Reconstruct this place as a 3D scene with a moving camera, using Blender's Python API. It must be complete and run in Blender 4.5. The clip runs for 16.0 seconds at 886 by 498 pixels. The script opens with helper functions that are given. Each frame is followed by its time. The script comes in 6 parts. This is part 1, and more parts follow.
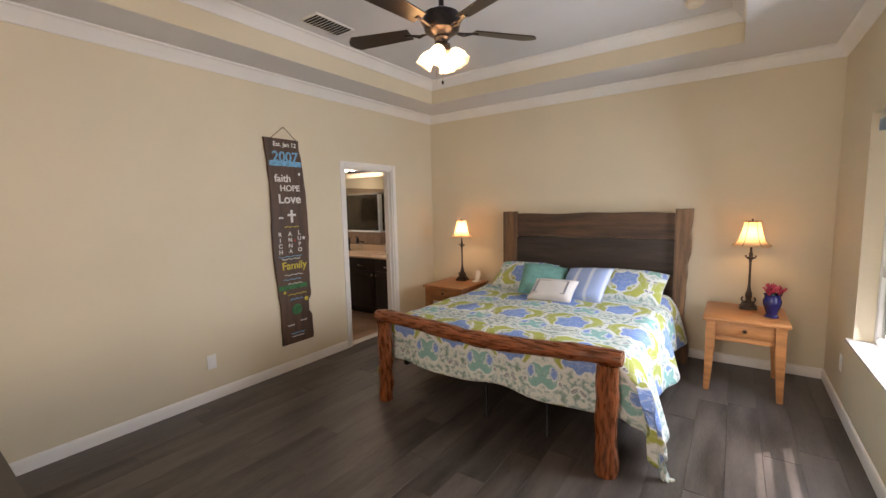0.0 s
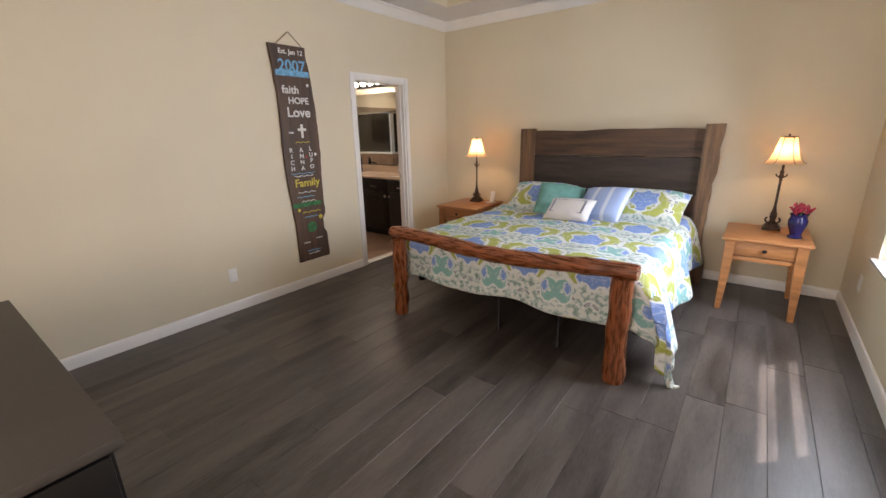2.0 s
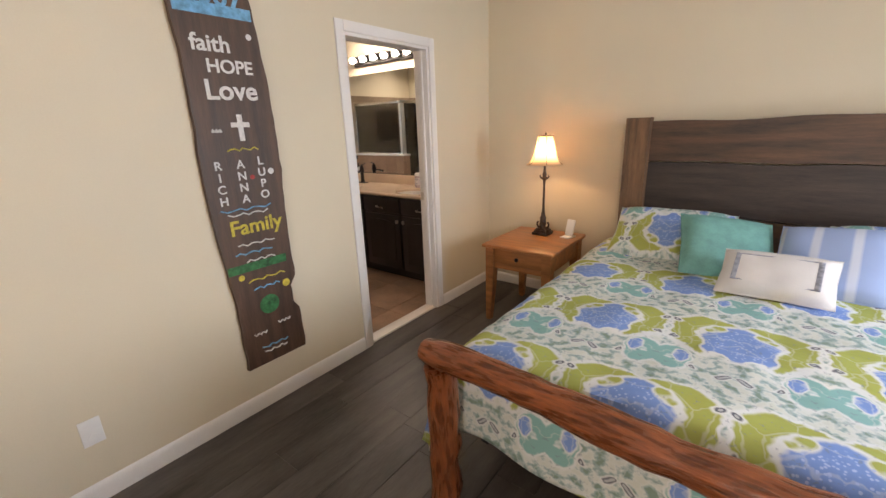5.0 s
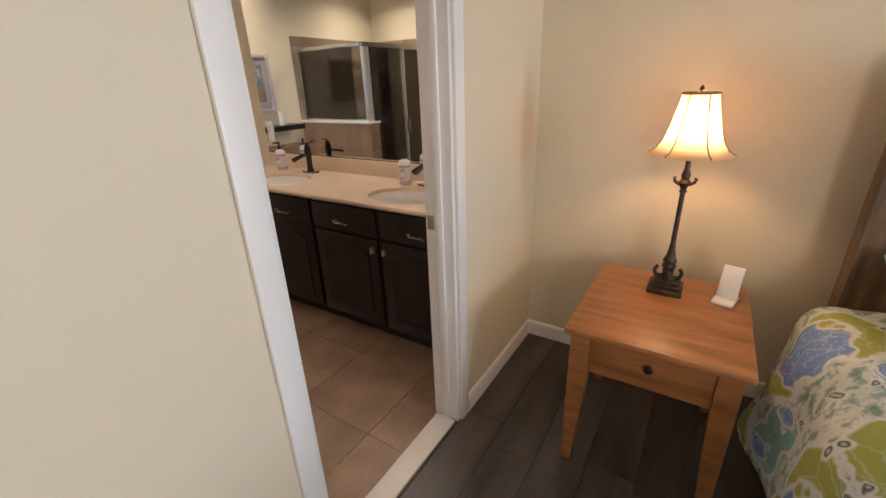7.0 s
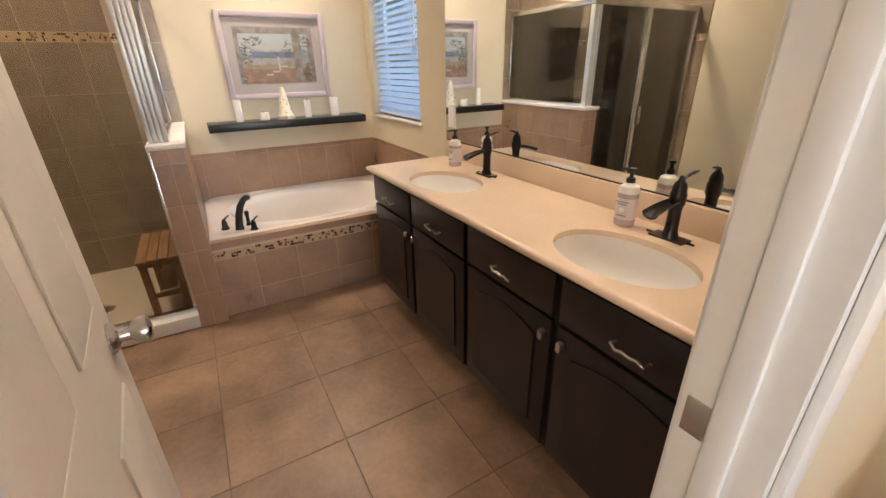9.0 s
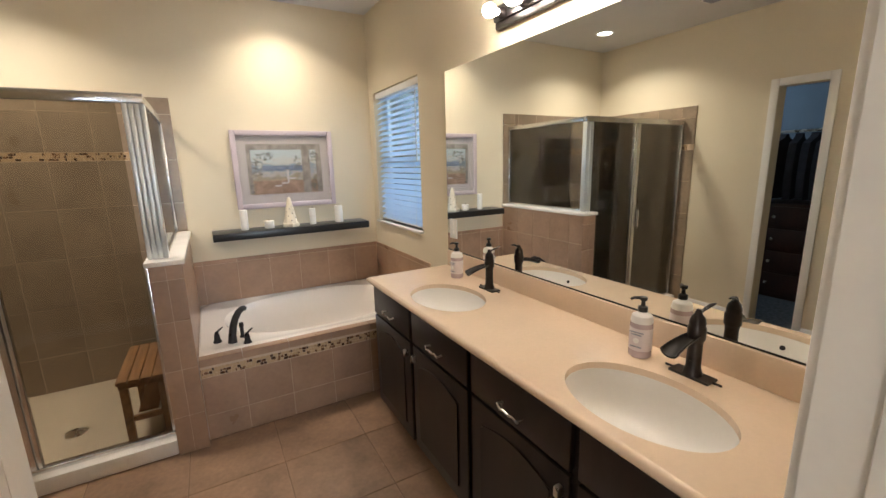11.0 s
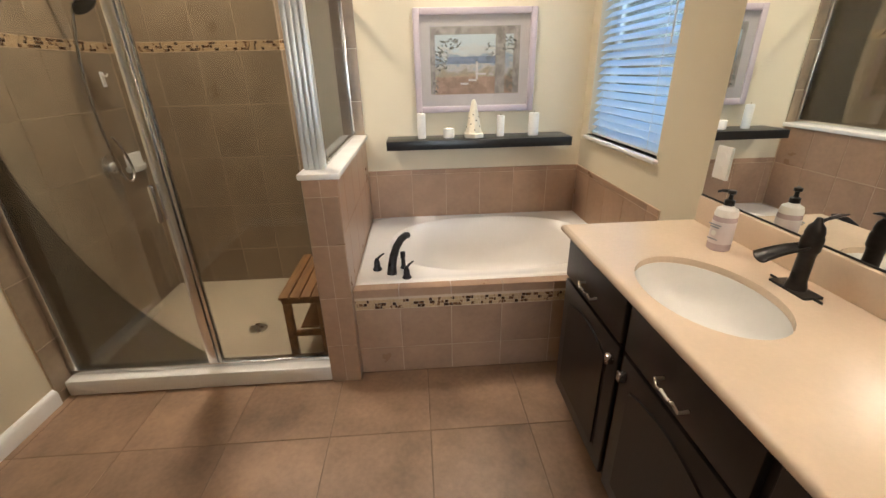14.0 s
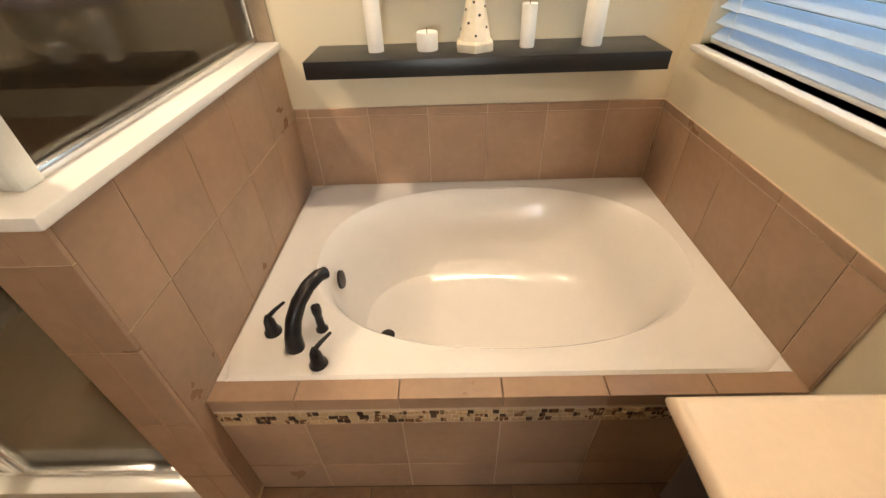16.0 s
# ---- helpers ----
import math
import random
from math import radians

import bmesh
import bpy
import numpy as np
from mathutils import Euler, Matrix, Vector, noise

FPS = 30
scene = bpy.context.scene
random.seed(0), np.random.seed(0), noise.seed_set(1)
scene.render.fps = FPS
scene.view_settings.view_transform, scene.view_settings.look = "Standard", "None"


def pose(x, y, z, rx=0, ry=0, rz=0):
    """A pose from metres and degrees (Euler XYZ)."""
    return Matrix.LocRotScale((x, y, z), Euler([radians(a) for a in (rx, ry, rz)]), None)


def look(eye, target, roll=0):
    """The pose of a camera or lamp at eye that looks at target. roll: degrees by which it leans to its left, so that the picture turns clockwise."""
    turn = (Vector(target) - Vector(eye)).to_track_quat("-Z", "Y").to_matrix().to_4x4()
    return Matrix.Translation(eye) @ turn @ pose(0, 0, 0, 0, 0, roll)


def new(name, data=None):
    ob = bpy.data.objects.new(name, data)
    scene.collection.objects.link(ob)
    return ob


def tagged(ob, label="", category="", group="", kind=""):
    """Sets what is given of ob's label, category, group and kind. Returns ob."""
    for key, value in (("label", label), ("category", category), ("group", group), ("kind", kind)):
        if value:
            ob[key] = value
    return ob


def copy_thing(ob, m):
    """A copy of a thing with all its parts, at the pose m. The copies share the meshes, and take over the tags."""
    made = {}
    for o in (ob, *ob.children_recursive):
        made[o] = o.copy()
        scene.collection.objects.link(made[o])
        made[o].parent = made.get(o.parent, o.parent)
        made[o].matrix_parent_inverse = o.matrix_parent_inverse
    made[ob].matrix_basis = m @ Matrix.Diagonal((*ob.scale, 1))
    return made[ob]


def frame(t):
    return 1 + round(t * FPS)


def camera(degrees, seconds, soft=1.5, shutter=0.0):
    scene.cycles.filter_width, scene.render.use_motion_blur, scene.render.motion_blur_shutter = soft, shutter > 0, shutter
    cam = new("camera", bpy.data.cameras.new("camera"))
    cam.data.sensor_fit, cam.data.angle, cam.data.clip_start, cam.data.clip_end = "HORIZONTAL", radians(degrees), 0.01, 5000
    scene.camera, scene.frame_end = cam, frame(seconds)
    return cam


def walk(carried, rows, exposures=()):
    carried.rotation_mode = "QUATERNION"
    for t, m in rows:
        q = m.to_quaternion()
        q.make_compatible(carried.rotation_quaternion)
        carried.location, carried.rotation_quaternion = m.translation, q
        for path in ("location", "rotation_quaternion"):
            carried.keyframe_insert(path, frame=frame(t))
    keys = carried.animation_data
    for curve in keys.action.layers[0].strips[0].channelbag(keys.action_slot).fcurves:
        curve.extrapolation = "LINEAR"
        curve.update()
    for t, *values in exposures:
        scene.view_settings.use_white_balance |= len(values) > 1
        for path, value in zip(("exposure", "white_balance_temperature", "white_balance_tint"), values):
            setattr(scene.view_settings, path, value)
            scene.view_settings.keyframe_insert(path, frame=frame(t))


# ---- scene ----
EXP_BED, EXP_WALK, EXP_BATH = 0.36, 0.70, 1.18
WINDOW_W, BWINDOW_W, REAR_W, LAMP_W = 64, 6.0, 66, 4.4
FAN, FAN_TURN, MIR_R = (1.98, -2.52), 52, -0.37
cam = camera(94.2, 16.0)
PATH = [
    (0, (3.441, -4.62, 1.549), (2.292, -2.998, 1.338), -1.3),
    (0.5, (3.427, -4.621, 1.495), (2.279, -3.02, 1.148), -1.5),
    (1, (3.42, -4.625, 1.472), (2.274, -3.05, 1.019), -1.5),
    (1.5, (3.411, -4.624, 1.467), (2.258, -3.074, 0.95), -1.5),
    (2, (3.407, -4.613, 1.46), (2.244, -3.083, 0.906), -1.2),
    (2.5, (3.391, -4.557, 1.46), (2.196, -3.058, 0.892), -1.1),
    (3, (3.273, -4.426, 1.459), (2.039, -2.947, 0.922), -0.7),
    (3.5, (2.994, -4.226, 1.48), (1.75, -2.74, 0.985), -1.0),
    (4, (2.7, -3.924, 1.456), (1.375, -2.516, 0.944), -1.6),
    (4.2, (2.572, -3.781, 1.461), (1.222, -2.402, 0.936), -1.1),
    (6.3, (1.082, -2.5, 1.429), (0.301, -0.796, 0.733), -3.7),
    (6.5, (0.966, -2.363, 1.425), (0.165, -0.676, 0.709), -3.5),
    (7, (0.745, -2.054, 1.417), (-0.265, -0.498, 0.669), -2.1),
    (7.5, (0.518, -1.777, 1.4), (-0.723, -0.417, 0.617), -1.2),
    (8, (0.344, -1.539, 1.4), (-1.158, -0.501, 0.583), -0.7),
    (8.2, (0.284, -1.465, 1.402), (-1.283, -0.536, 0.577), -0.2),
    (10.3, (-0.002, -1.304, 1.343), (-1.613, -0.422, 0.552), -2.1),
    (10.5, (0.002, -1.301, 1.392), (-1.641, -0.382, 0.717), -1.7),
    (11, (0.008, -1.278, 1.49), (-1.698, -0.316, 1.082), -1.4),
    (11.5, (0.01, -1.267, 1.54), (-1.731, -0.32, 1.268), -1.3),
    (12, (0.0, -1.248, 1.549), (-1.787, -0.389, 1.285), -1.2),
    (12.5, (-0.036, -1.205, 1.521), (-1.894, -0.559, 1.162), -0.8),
    (13, (-0.127, -1.171, 1.469), (-2.021, -0.817, 0.934), -0.8),
    (13.5, (-0.4, -1.151, 1.442), (-2.263, -0.933, 0.749), -1.0),
    (14, (-0.702, -1.1, 1.423), (-2.535, -0.995, 0.63), -1.3),
    (14.5, (-1.019, -0.987, 1.416), (-2.812, -1.011, 0.53), -1.7),
    (15, (-1.347, -0.953, 1.384), (-3.075, -0.954, 0.377), -2.1),
    (15.5, (-1.627, -0.91, 1.365), (-3.298, -0.924, 0.268), -2.7),
    (16, (-1.882, -0.832, 1.361), (-3.454, -0.871, 0.124), -2.2),
]
# exposures follow the camera's own brightening
walk(cam, [(t, look(eye, target, roll)) for t, eye, target, roll in PATH],
     [(0.0, EXP_BED, 6900, 21), (1.5, EXP_BED + 0.08, 6500, 20), (3.5, EXP_WALK, 6700, 22), (6.5, EXP_WALK + 0.05, 6400, 19),
      (7.2, EXP_WALK + 0.05, 6300, 19), (8.0, EXP_BATH - 0.20, 6700, 19), (10.4, EXP_BATH + 0.32, 6200, 13), (11.3, EXP_BATH - 0.20, 6100, 12),
      (12.5, EXP_BATH - 0.25, 6200, 12), (13.4, EXP_BATH + 0.06, 6100, 11), (14.5, EXP_BATH + 0.14, 6500, 11), (16.0, EXP_BATH + 0.12, 7500, 14)])

# ---- world, sun and lamps ----
world = bpy.data.worlds.new("sky")
scene.world = world
world.use_nodes = True
wn = world.node_tree
sky = wn.nodes.new("ShaderNodeTexSky")
sky.sky_type, sky.sun_disc = "NISHITA", False
sun_dir = Vector((0.49, 0.50, 1.0)).normalized()      # towards the sun
sky.sun_elevation = math.asin(sun_dir.z)
sky.sun_rotation = math.atan2(sun_dir.x, sun_dir.y)
wn.links.new(sky.outputs[0], wn.nodes["Background"].inputs[0])
wn.nodes["Background"].inputs[1].default_value = 0.12


def lamp(name, kind, m, watts, colour, size=0.05, size_y=0.0, spread=180):
    data = bpy.data.lights.new(name, kind)
    data.energy, data.color = watts, colour
    if kind == "AREA":
        data.shape, data.size, data.size_y = "RECTANGLE", size, size_y
        data.spread = radians(spread)
    elif kind == "SUN":
        data.angle = size
    else:
        data.shadow_soft_size = size
    ob = new(name, data)
    ob.matrix_world = m
    return ob


lamp("sun", "SUN", look((0, 0, 0), -sun_dir), 5.0, (1.0, 0.95, 0.88), radians(0.5))
WARM, BULB = (1.0, 0.62, 0.30), (1.0, 0.80, 0.58)
lamp("bedroom_window_light", "AREA", look((4.28, -1.48, 1.34), (1.2, -3.4, 0.3)), WINDOW_W, (0.80, 0.91, 1.0), 1.0, 1.5)
lamp("bathroom_window_light", "AREA", look((-2.91, 0.30, 1.60), (-2.91, -1, 1.45)), BWINDOW_W, (0.55, 0.78, 1.0), 0.85, 1.05)
lamp("downlight_lamp", "AREA", look((-3.107, -0.723, 2.665), (-3.107, -0.722, 0)), 4, (1.0, 0.86, 0.66), 0.12, 0.12, 120)
# added fill that brightens the shower; no known fitting there
lamp("shower_downlight_lamp", "AREA", look((-2.85, -2.25, 2.665), (-2.85, -2.249, 0)), 8, (1.0, 0.88, 0.70), 0.16, 0.16, 130)
# daylight in the closet behind the bathroom
lamp("closet_window_light", "AREA", look((-3.2, -3.5, 1.9), (-1.2, -4.0, 1.3)), 4, (0.62, 0.80, 1.0), 0.6, 0.8)
# added warm fill for the unseen rest of the bedroom behind the camera
lamp("rear_window_light", "AREA", look((2.6, -6.28, 1.4), (1.6, 0, 1.3)), REAR_W, (1.0, 0.88, 0.74), 1.6, 1.3)

# ---- materials ----


def mat(name, base, rough=0.5, metal=0.0, var=0.12, scale=4.0, fine=60.0, bump=0.05, stretch=(1, 1, 1), rand=0.0, spec=0.5, dark=None, island=False):
    """Principled surface with two scales of mottling, a fine relief and, with rand, a change from piece to piece."""
    m = bpy.data.materials.new(name)
    m.use_nodes = True
    t = m.node_tree
    b = t.nodes["Principled BSDF"]
    b.inputs["Roughness"].default_value, b.inputs["Metallic"].default_value = rough, metal
    b.inputs["Specular IOR Level"].default_value = spec
    co = t.nodes.new("ShaderNodeTexCoord")
    mp = t.nodes.new("ShaderNodeMapping")
    mp.inputs["Scale"].default_value = stretch
    t.links.new(co.outputs["Object"], mp.inputs[0])
    if rand or island:
        info = t.nodes.new("ShaderNodeObjectInfo") if not island else t.nodes.new("ShaderNodeNewGeometry")
        r_out = info.outputs["Random"] if not island else info.outputs["Random Per Island"]
        mul = t.nodes.new("ShaderNodeVectorMath")
        mul.operation = "SCALE"
        mul.inputs[0].default_value = (37.0, 53.0, 71.0)
        t.links.new(r_out, mul.inputs["Scale"])
        t.links.new(mul.outputs[0], mp.inputs["Location"])
    n1 = t.nodes.new("ShaderNodeTexNoise")
    n1.inputs["Scale"].default_value, n1.inputs["Detail"].default_value = scale, 5
    n2 = t.nodes.new("ShaderNodeTexNoise")
    n2.inputs["Scale"].default_value, n2.inputs["Detail"].default_value = fine, 3
    for n in (n1, n2):
        t.links.new(mp.outputs[0], n.inputs["Vector"])
    add = t.nodes.new("ShaderNodeMath")
    add.operation = "MULTIPLY_ADD"
    t.links.new(n2.outputs[0], add.inputs[0])
    add.inputs[1].default_value = 0.35
    t.links.new(n1.outputs[0], add.inputs[2])
    value = add.outputs[0]
    lo = 0.42
    if rand or island:
        ra = t.nodes.new("ShaderNodeMath")
        ra.operation = "MULTIPLY_ADD"
        t.links.new(r_out, ra.inputs[0])
        ra.inputs[1].default_value = rand
        t.links.new(value, ra.inputs[2])
        value, lo = ra.outputs[0], 0.42
    ramp = t.nodes.new("ShaderNodeValToRGB")
    c0 = dark if dark else tuple(c * (1 - 2 * var) for c in base)
    c1 = tuple(min(1, c * (1 + var)) for c in base)
    ramp.color_ramp.elements[0].position, ramp.color_ramp.elements[1].position = lo, 0.92 + rand * 0.6
    ramp.color_ramp.elements[0].color, ramp.color_ramp.elements[1].color = (*c0, 1), (*c1, 1)
    t.links.new(value, ramp.inputs[0])
    t.links.new(ramp.outputs[0], b.inputs["Base Color"])
    rr = t.nodes.new("ShaderNodeMapRange")
    rr.inputs["To Min"].default_value, rr.inputs["To Max"].default_value = max(0.02, rough - 0.07), min(1, rough + 0.07)
    t.links.new(n1.outputs[0], rr.inputs[0])
    t.links.new(rr.outputs[0], b.inputs["Roughness"])
    if bump:
        bp = t.nodes.new("ShaderNodeBump")
        bp.inputs["Strength"].default_value, bp.inputs["Distance"].default_value = bump, 0.01
        t.links.new(add.outputs[0], bp.inputs["Height"])
        t.links.new(bp.outputs[0], b.inputs["Normal"])
    return m


def glow(name, colour, strength):
    m = bpy.data.materials.new(name)
    m.use_nodes = True
    b = m.node_tree.nodes["Principled BSDF"]
    b.inputs["Base Color"].default_value = (*colour, 1)
    b.inputs["Emission Color"].default_value = (*colour, 1)
    b.inputs["Emission Strength"].default_value = strength
    return m


def glass(name, tint=(0.95, 0.97, 0.96), rough=0.0, alpha=0.12):
    """Thin clear glass: mostly see-through, with a real gloss."""
    m = bpy.data.materials.new(name)
    m.use_nodes = True
    t = m.node_tree
    out = t.nodes["Material Output"]
    tr = t.nodes.new("ShaderNodeBsdfTransparent")
    tr.inputs[0].default_value = (*tint, 1)
    gl = t.nodes.new("ShaderNodeBsdfGlossy")
    gl.inputs["Roughness"].default_value = rough
    fr = t.nodes.new("ShaderNodeFresnel")
    fr.inputs[0].default_value = 1.45
    ad = t.nodes.new("ShaderNodeMath")
    ad.operation = "MULTIPLY"
    ad.inputs[1].default_value = 0.9
    t.links.new(fr.outputs[0], ad.inputs[0])
    mx = t.nodes.new("ShaderNodeMixShader")
    t.links.new(ad.outputs[0], mx.inputs[0])
    t.links.new(tr.outputs[0], mx.inputs[1])
    t.links.new(gl.outputs[0], mx.inputs[2])
    t.links.new(mx.outputs[0], out.inputs[0])
    return m


def thin(name, colour, through_amount, rough=0.8):
    """Cloth or plastic that lets light through."""
    m = bpy.data.materials.new(name)
    m.use_nodes = True
    t = m.node_tree
    out = t.nodes["Material Output"]
    b = t.nodes["Principled BSDF"]
    b.inputs["Base Color"].default_value, b.inputs["Roughness"].default_value = (*colour, 1), rough
    tl = t.nodes.new("ShaderNodeBsdfTranslucent")
    tl.inputs[0].default_value = (*colour, 1)
    no = t.nodes.new("ShaderNodeTexNoise")
    no.inputs["Scale"].default_value = 90
    bp = t.nodes.new("ShaderNodeBump")
    bp.inputs["Strength"].default_value = 0.08
    t.links.new(no.outputs[0], bp.inputs["Height"])
    t.links.new(bp.outputs[0], b.inputs["Normal"])
    mx = t.nodes.new("ShaderNodeMixShader")
    mx.inputs[0].default_value = through_amount
    t.links.new(b.outputs[0], mx.inputs[1])
    t.links.new(tl.outputs[0], mx.inputs[2])
    t.links.new(mx.outputs[0], out.inputs[0])
    return m


def paisley(name):
    """Printed cotton: mirrored scrolls in green, blue and teal with white outlines and small dark motifs."""
    m = bpy.data.materials.new(name)
    m.use_nodes = True
    t = m.node_tree
    L, N = t.links.new, t.nodes.new
    b = t.nodes["Principled BSDF"]
    b.inputs["Roughness"].default_value = 0.85
    b.inputs["Specular IOR Level"].default_value = 0.2
    uv = N("ShaderNodeUVMap")
    sep = N("ShaderNodeSeparateXYZ")
    L(uv.outputs[0], sep.inputs[0])

    def op(kind, a, bb=None, c=None):
        n = N("ShaderNodeMath")
        n.operation = kind
        for i, v in enumerate((a, bb, c)):
            if v is None:
                continue
            if isinstance(v, (int, float)):
                n.inputs[i].default_value = v
            else:
                L(v, n.inputs[i])
        return n.outputs[0]
    # a mirrored repeat 0.46 m wide and 0.56 m long, shifted by half in every other row
    row = op("FLOOR", op("DIVIDE", sep.outputs[1], 0.56))
    shift = op("MULTIPLY", op("PINGPONG", row, 1.0), 0.23)
    x = op("PINGPONG", op("ADD", sep.outputs[0], shift), 0.23)
    y = op("SUBTRACT", sep.outputs[1], op("MULTIPLY", row, 0.56))
    com = N("ShaderNodeCombineXYZ")
    L(x, com.inputs[0]), L(y, com.inputs[1])
    wob = N("ShaderNodeTexNoise")
    wob.inputs["Scale"].default_value, wob.inputs["Detail"].default_value = 8.0, 3
    L(com.outputs[0], wob.inputs["Vector"])
    w = op("MULTIPLY_ADD", wob.outputs[0], 0.15, -0.075)
    x, y = op("ADD", x, w), op("ADD", y, w)

    def dist(cx, cy, sx=1.0, sy=1.0):
        dx, dy = op("MULTIPLY", op("SUBTRACT", x, cx), sx), op("MULTIPLY", op("SUBTRACT", y, cy), sy)
        return op("SQRT", op("ADD", op("MULTIPLY", dx, dx), op("MULTIPLY", dy, dy)))

    def inside(d, r, soft=0.006):
        n = N("ShaderNodeMapRange")
        n.interpolation_type = "SMOOTHSTEP"
        L(d, n.inputs[0])
        n.inputs[1].default_value, n.inputs[2].default_value = r - soft, r + soft
        n.inputs[3].default_value, n.inputs[4].default_value = 1.0, 0.0
        return n.outputs[0]

    def over(below, mask, colour):
        n = N("ShaderNodeMix")
        n.data_type = "RGBA"
        L(mask, n.inputs[0])
        L(below, n.inputs[6])
        if isinstance(colour, tuple):
            n.inputs[7].default_value = (*colour, 1)
        else:
            L(colour, n.inputs[7])
        return n.outputs[2]
    no = N("ShaderNodeTexNoise")
    no.inputs["Scale"].default_value, no.inputs["Detail"].default_value = 26, 6
    L(uv.outputs[0], no.inputs["Vector"])
    ground = N("ShaderNodeValToRGB")
    e = ground.color_ramp.elements
    e[0].position, e[0].color = 0.36, (0.20, 0.30, 0.24, 1)
    e[1].position, e[1].color = 0.62, (0.62, 0.66, 0.60, 1)
    for p, c in ((0.46, (0.34, 0.46, 0.46, 1)), (0.53, (0.66, 0.70, 0.66, 1))):
        k = e.new(p)
        k.color = c
    L(no.outputs[0], ground.inputs[0])
    col = ground.outputs[0]
    WHITE, GREEN, BLUE, TEAL, DARK = (0.72, 0.75, 0.74), (0.38, 0.42, 0.08), (0.17, 0.30, 0.66), (0.22, 0.46, 0.44), (0.10, 0.11, 0.14)
    # teal leaf, blue heart, green scroll round it
    col = over(col, inside(dist(0.19, 0.44, 1.5, 1.0), 0.105), WHITE)
    col = over(col, inside(dist(0.19, 0.44, 1.5, 1.0), 0.090), TEAL)
    col = over(col, inside(dist(0.17, 0.42, 1.4, 1.0), 0.050), WHITE)
    col = over(col, inside(dist(0.17, 0.42, 1.4, 1.0), 0.040), BLUE)
    heart = dist(0.0, 0.24, 1.0, 0.75)
    scroll = dist(0.095, 0.20, 1.0, 0.85)
    col = over(col, inside(scroll, 0.145), WHITE)
    col = over(col, inside(scroll, 0.128), GREEN)
    col = over(col, inside(dist(0.055, 0.165), 0.062), WHITE)
    col = over(col, inside(heart, 0.118), WHITE)
    col = over(col, inside(heart, 0.104), BLUE)
    col = over(col, inside(dist(0.075, 0.14), 0.030), WHITE)
    col = over(col, inside(dist(0.075, 0.14), 0.020), GREEN)
    vein = N("ShaderNodeTexVoronoi")
    vein.feature = "DISTANCE_TO_EDGE"
    vein.inputs["Scale"].default_value = 13
    bent = N("ShaderNodeCombineXYZ")
    L(x, bent.inputs[0]), L(y, bent.inputs[1])
    L(bent.outputs[0], vein.inputs["Vector"])
    col = over(col, op("MULTIPLY", inside(vein.outputs[0], 0.030, 0.02), 0.30), WHITE)
    fleck = N("ShaderNodeTexNoise")
    fleck.inputs["Scale"].default_value, fleck.inputs["Detail"].default_value = 55, 4
    L(com.outputs[0], fleck.inputs["Vector"])
    col = over(col, op("MULTIPLY", inside(fleck.outputs[0], 0.36, 0.02), 0.45), (0.20, 0.24, 0.30))
    lace = N("ShaderNodeTexVoronoi")
    lace.inputs["Scale"].default_value = 75
    L(uv.outputs[0], lace.inputs["Vector"])
    col = over(col, op("MULTIPLY", inside(heart, 0.088), inside(lace.outputs[0], 0.28, 0.08)), (0.40, 0.52, 0.80))
    for cx, cy, r in ((0.205, 0.26, 0.020), (0.205, 0.12, 0.026), (0.10, 0.46, 0.022), (0.03, 0.50, 0.018)):
        d = dist(cx, cy)
        col = over(col, inside(d, r), WHITE)
        col = over(col, inside(d, r * 0.62, 0.004), DARK)
        col = over(col, inside(d, r * 0.3, 0.003), (0.45, 0.48, 0.5))
    wash = N("ShaderNodeMix")
    wash.data_type = "RGBA"
    wash.inputs[0].default_value = 0.05
    L(col, wash.inputs[6])
    wash.inputs[7].default_value = (0.70, 0.72, 0.70, 1)
    L(wash.outputs[2], b.inputs["Base Color"])
    weave = N("ShaderNodeTexNoise")
    weave.inputs["Scale"].default_value = 14
    L(uv.outputs[0], weave.inputs["Vector"])
    bp = N("ShaderNodeBump")
    bp.inputs["Strength"].default_value, bp.inputs["Distance"].default_value = 0.25, 0.02
    L(weave.outputs[0], bp.inputs["Height"])
    L(bp.outputs[0], b.inputs["Normal"])
    return m


def stripes(name, base, line, freq, lo, hi):
    """Woven cloth with lines across it."""
    m = mat(name, base, 0.85, var=0.05, scale=20, fine=300, bump=0.06)
    t = m.node_tree
    b = t.nodes["Principled BSDF"]
    uv = t.nodes.new("ShaderNodeUVMap")
    wv = t.nodes.new("ShaderNodeTexWave")
    wv.inputs["Scale"].default_value, wv.inputs["Distortion"].default_value = freq, 0.6
    t.links.new(uv.outputs[0], wv.inputs["Vector"])
    rp = t.nodes.new("ShaderNodeValToRGB")
    rp.color_ramp.elements[0].position, rp.color_ramp.elements[1].position = lo, hi
    t.links.new(wv.outputs[0], rp.inputs[0])
    mx = t.nodes.new("ShaderNodeMix")
    mx.data_type = "RGBA"
    t.links.new(rp.outputs[0], mx.inputs[0])
    mx.inputs[6].default_value, mx.inputs[7].default_value = (*base, 1), (*line, 1)
    t.links.new(mx.outputs[2], b.inputs["Base Color"])
    return m


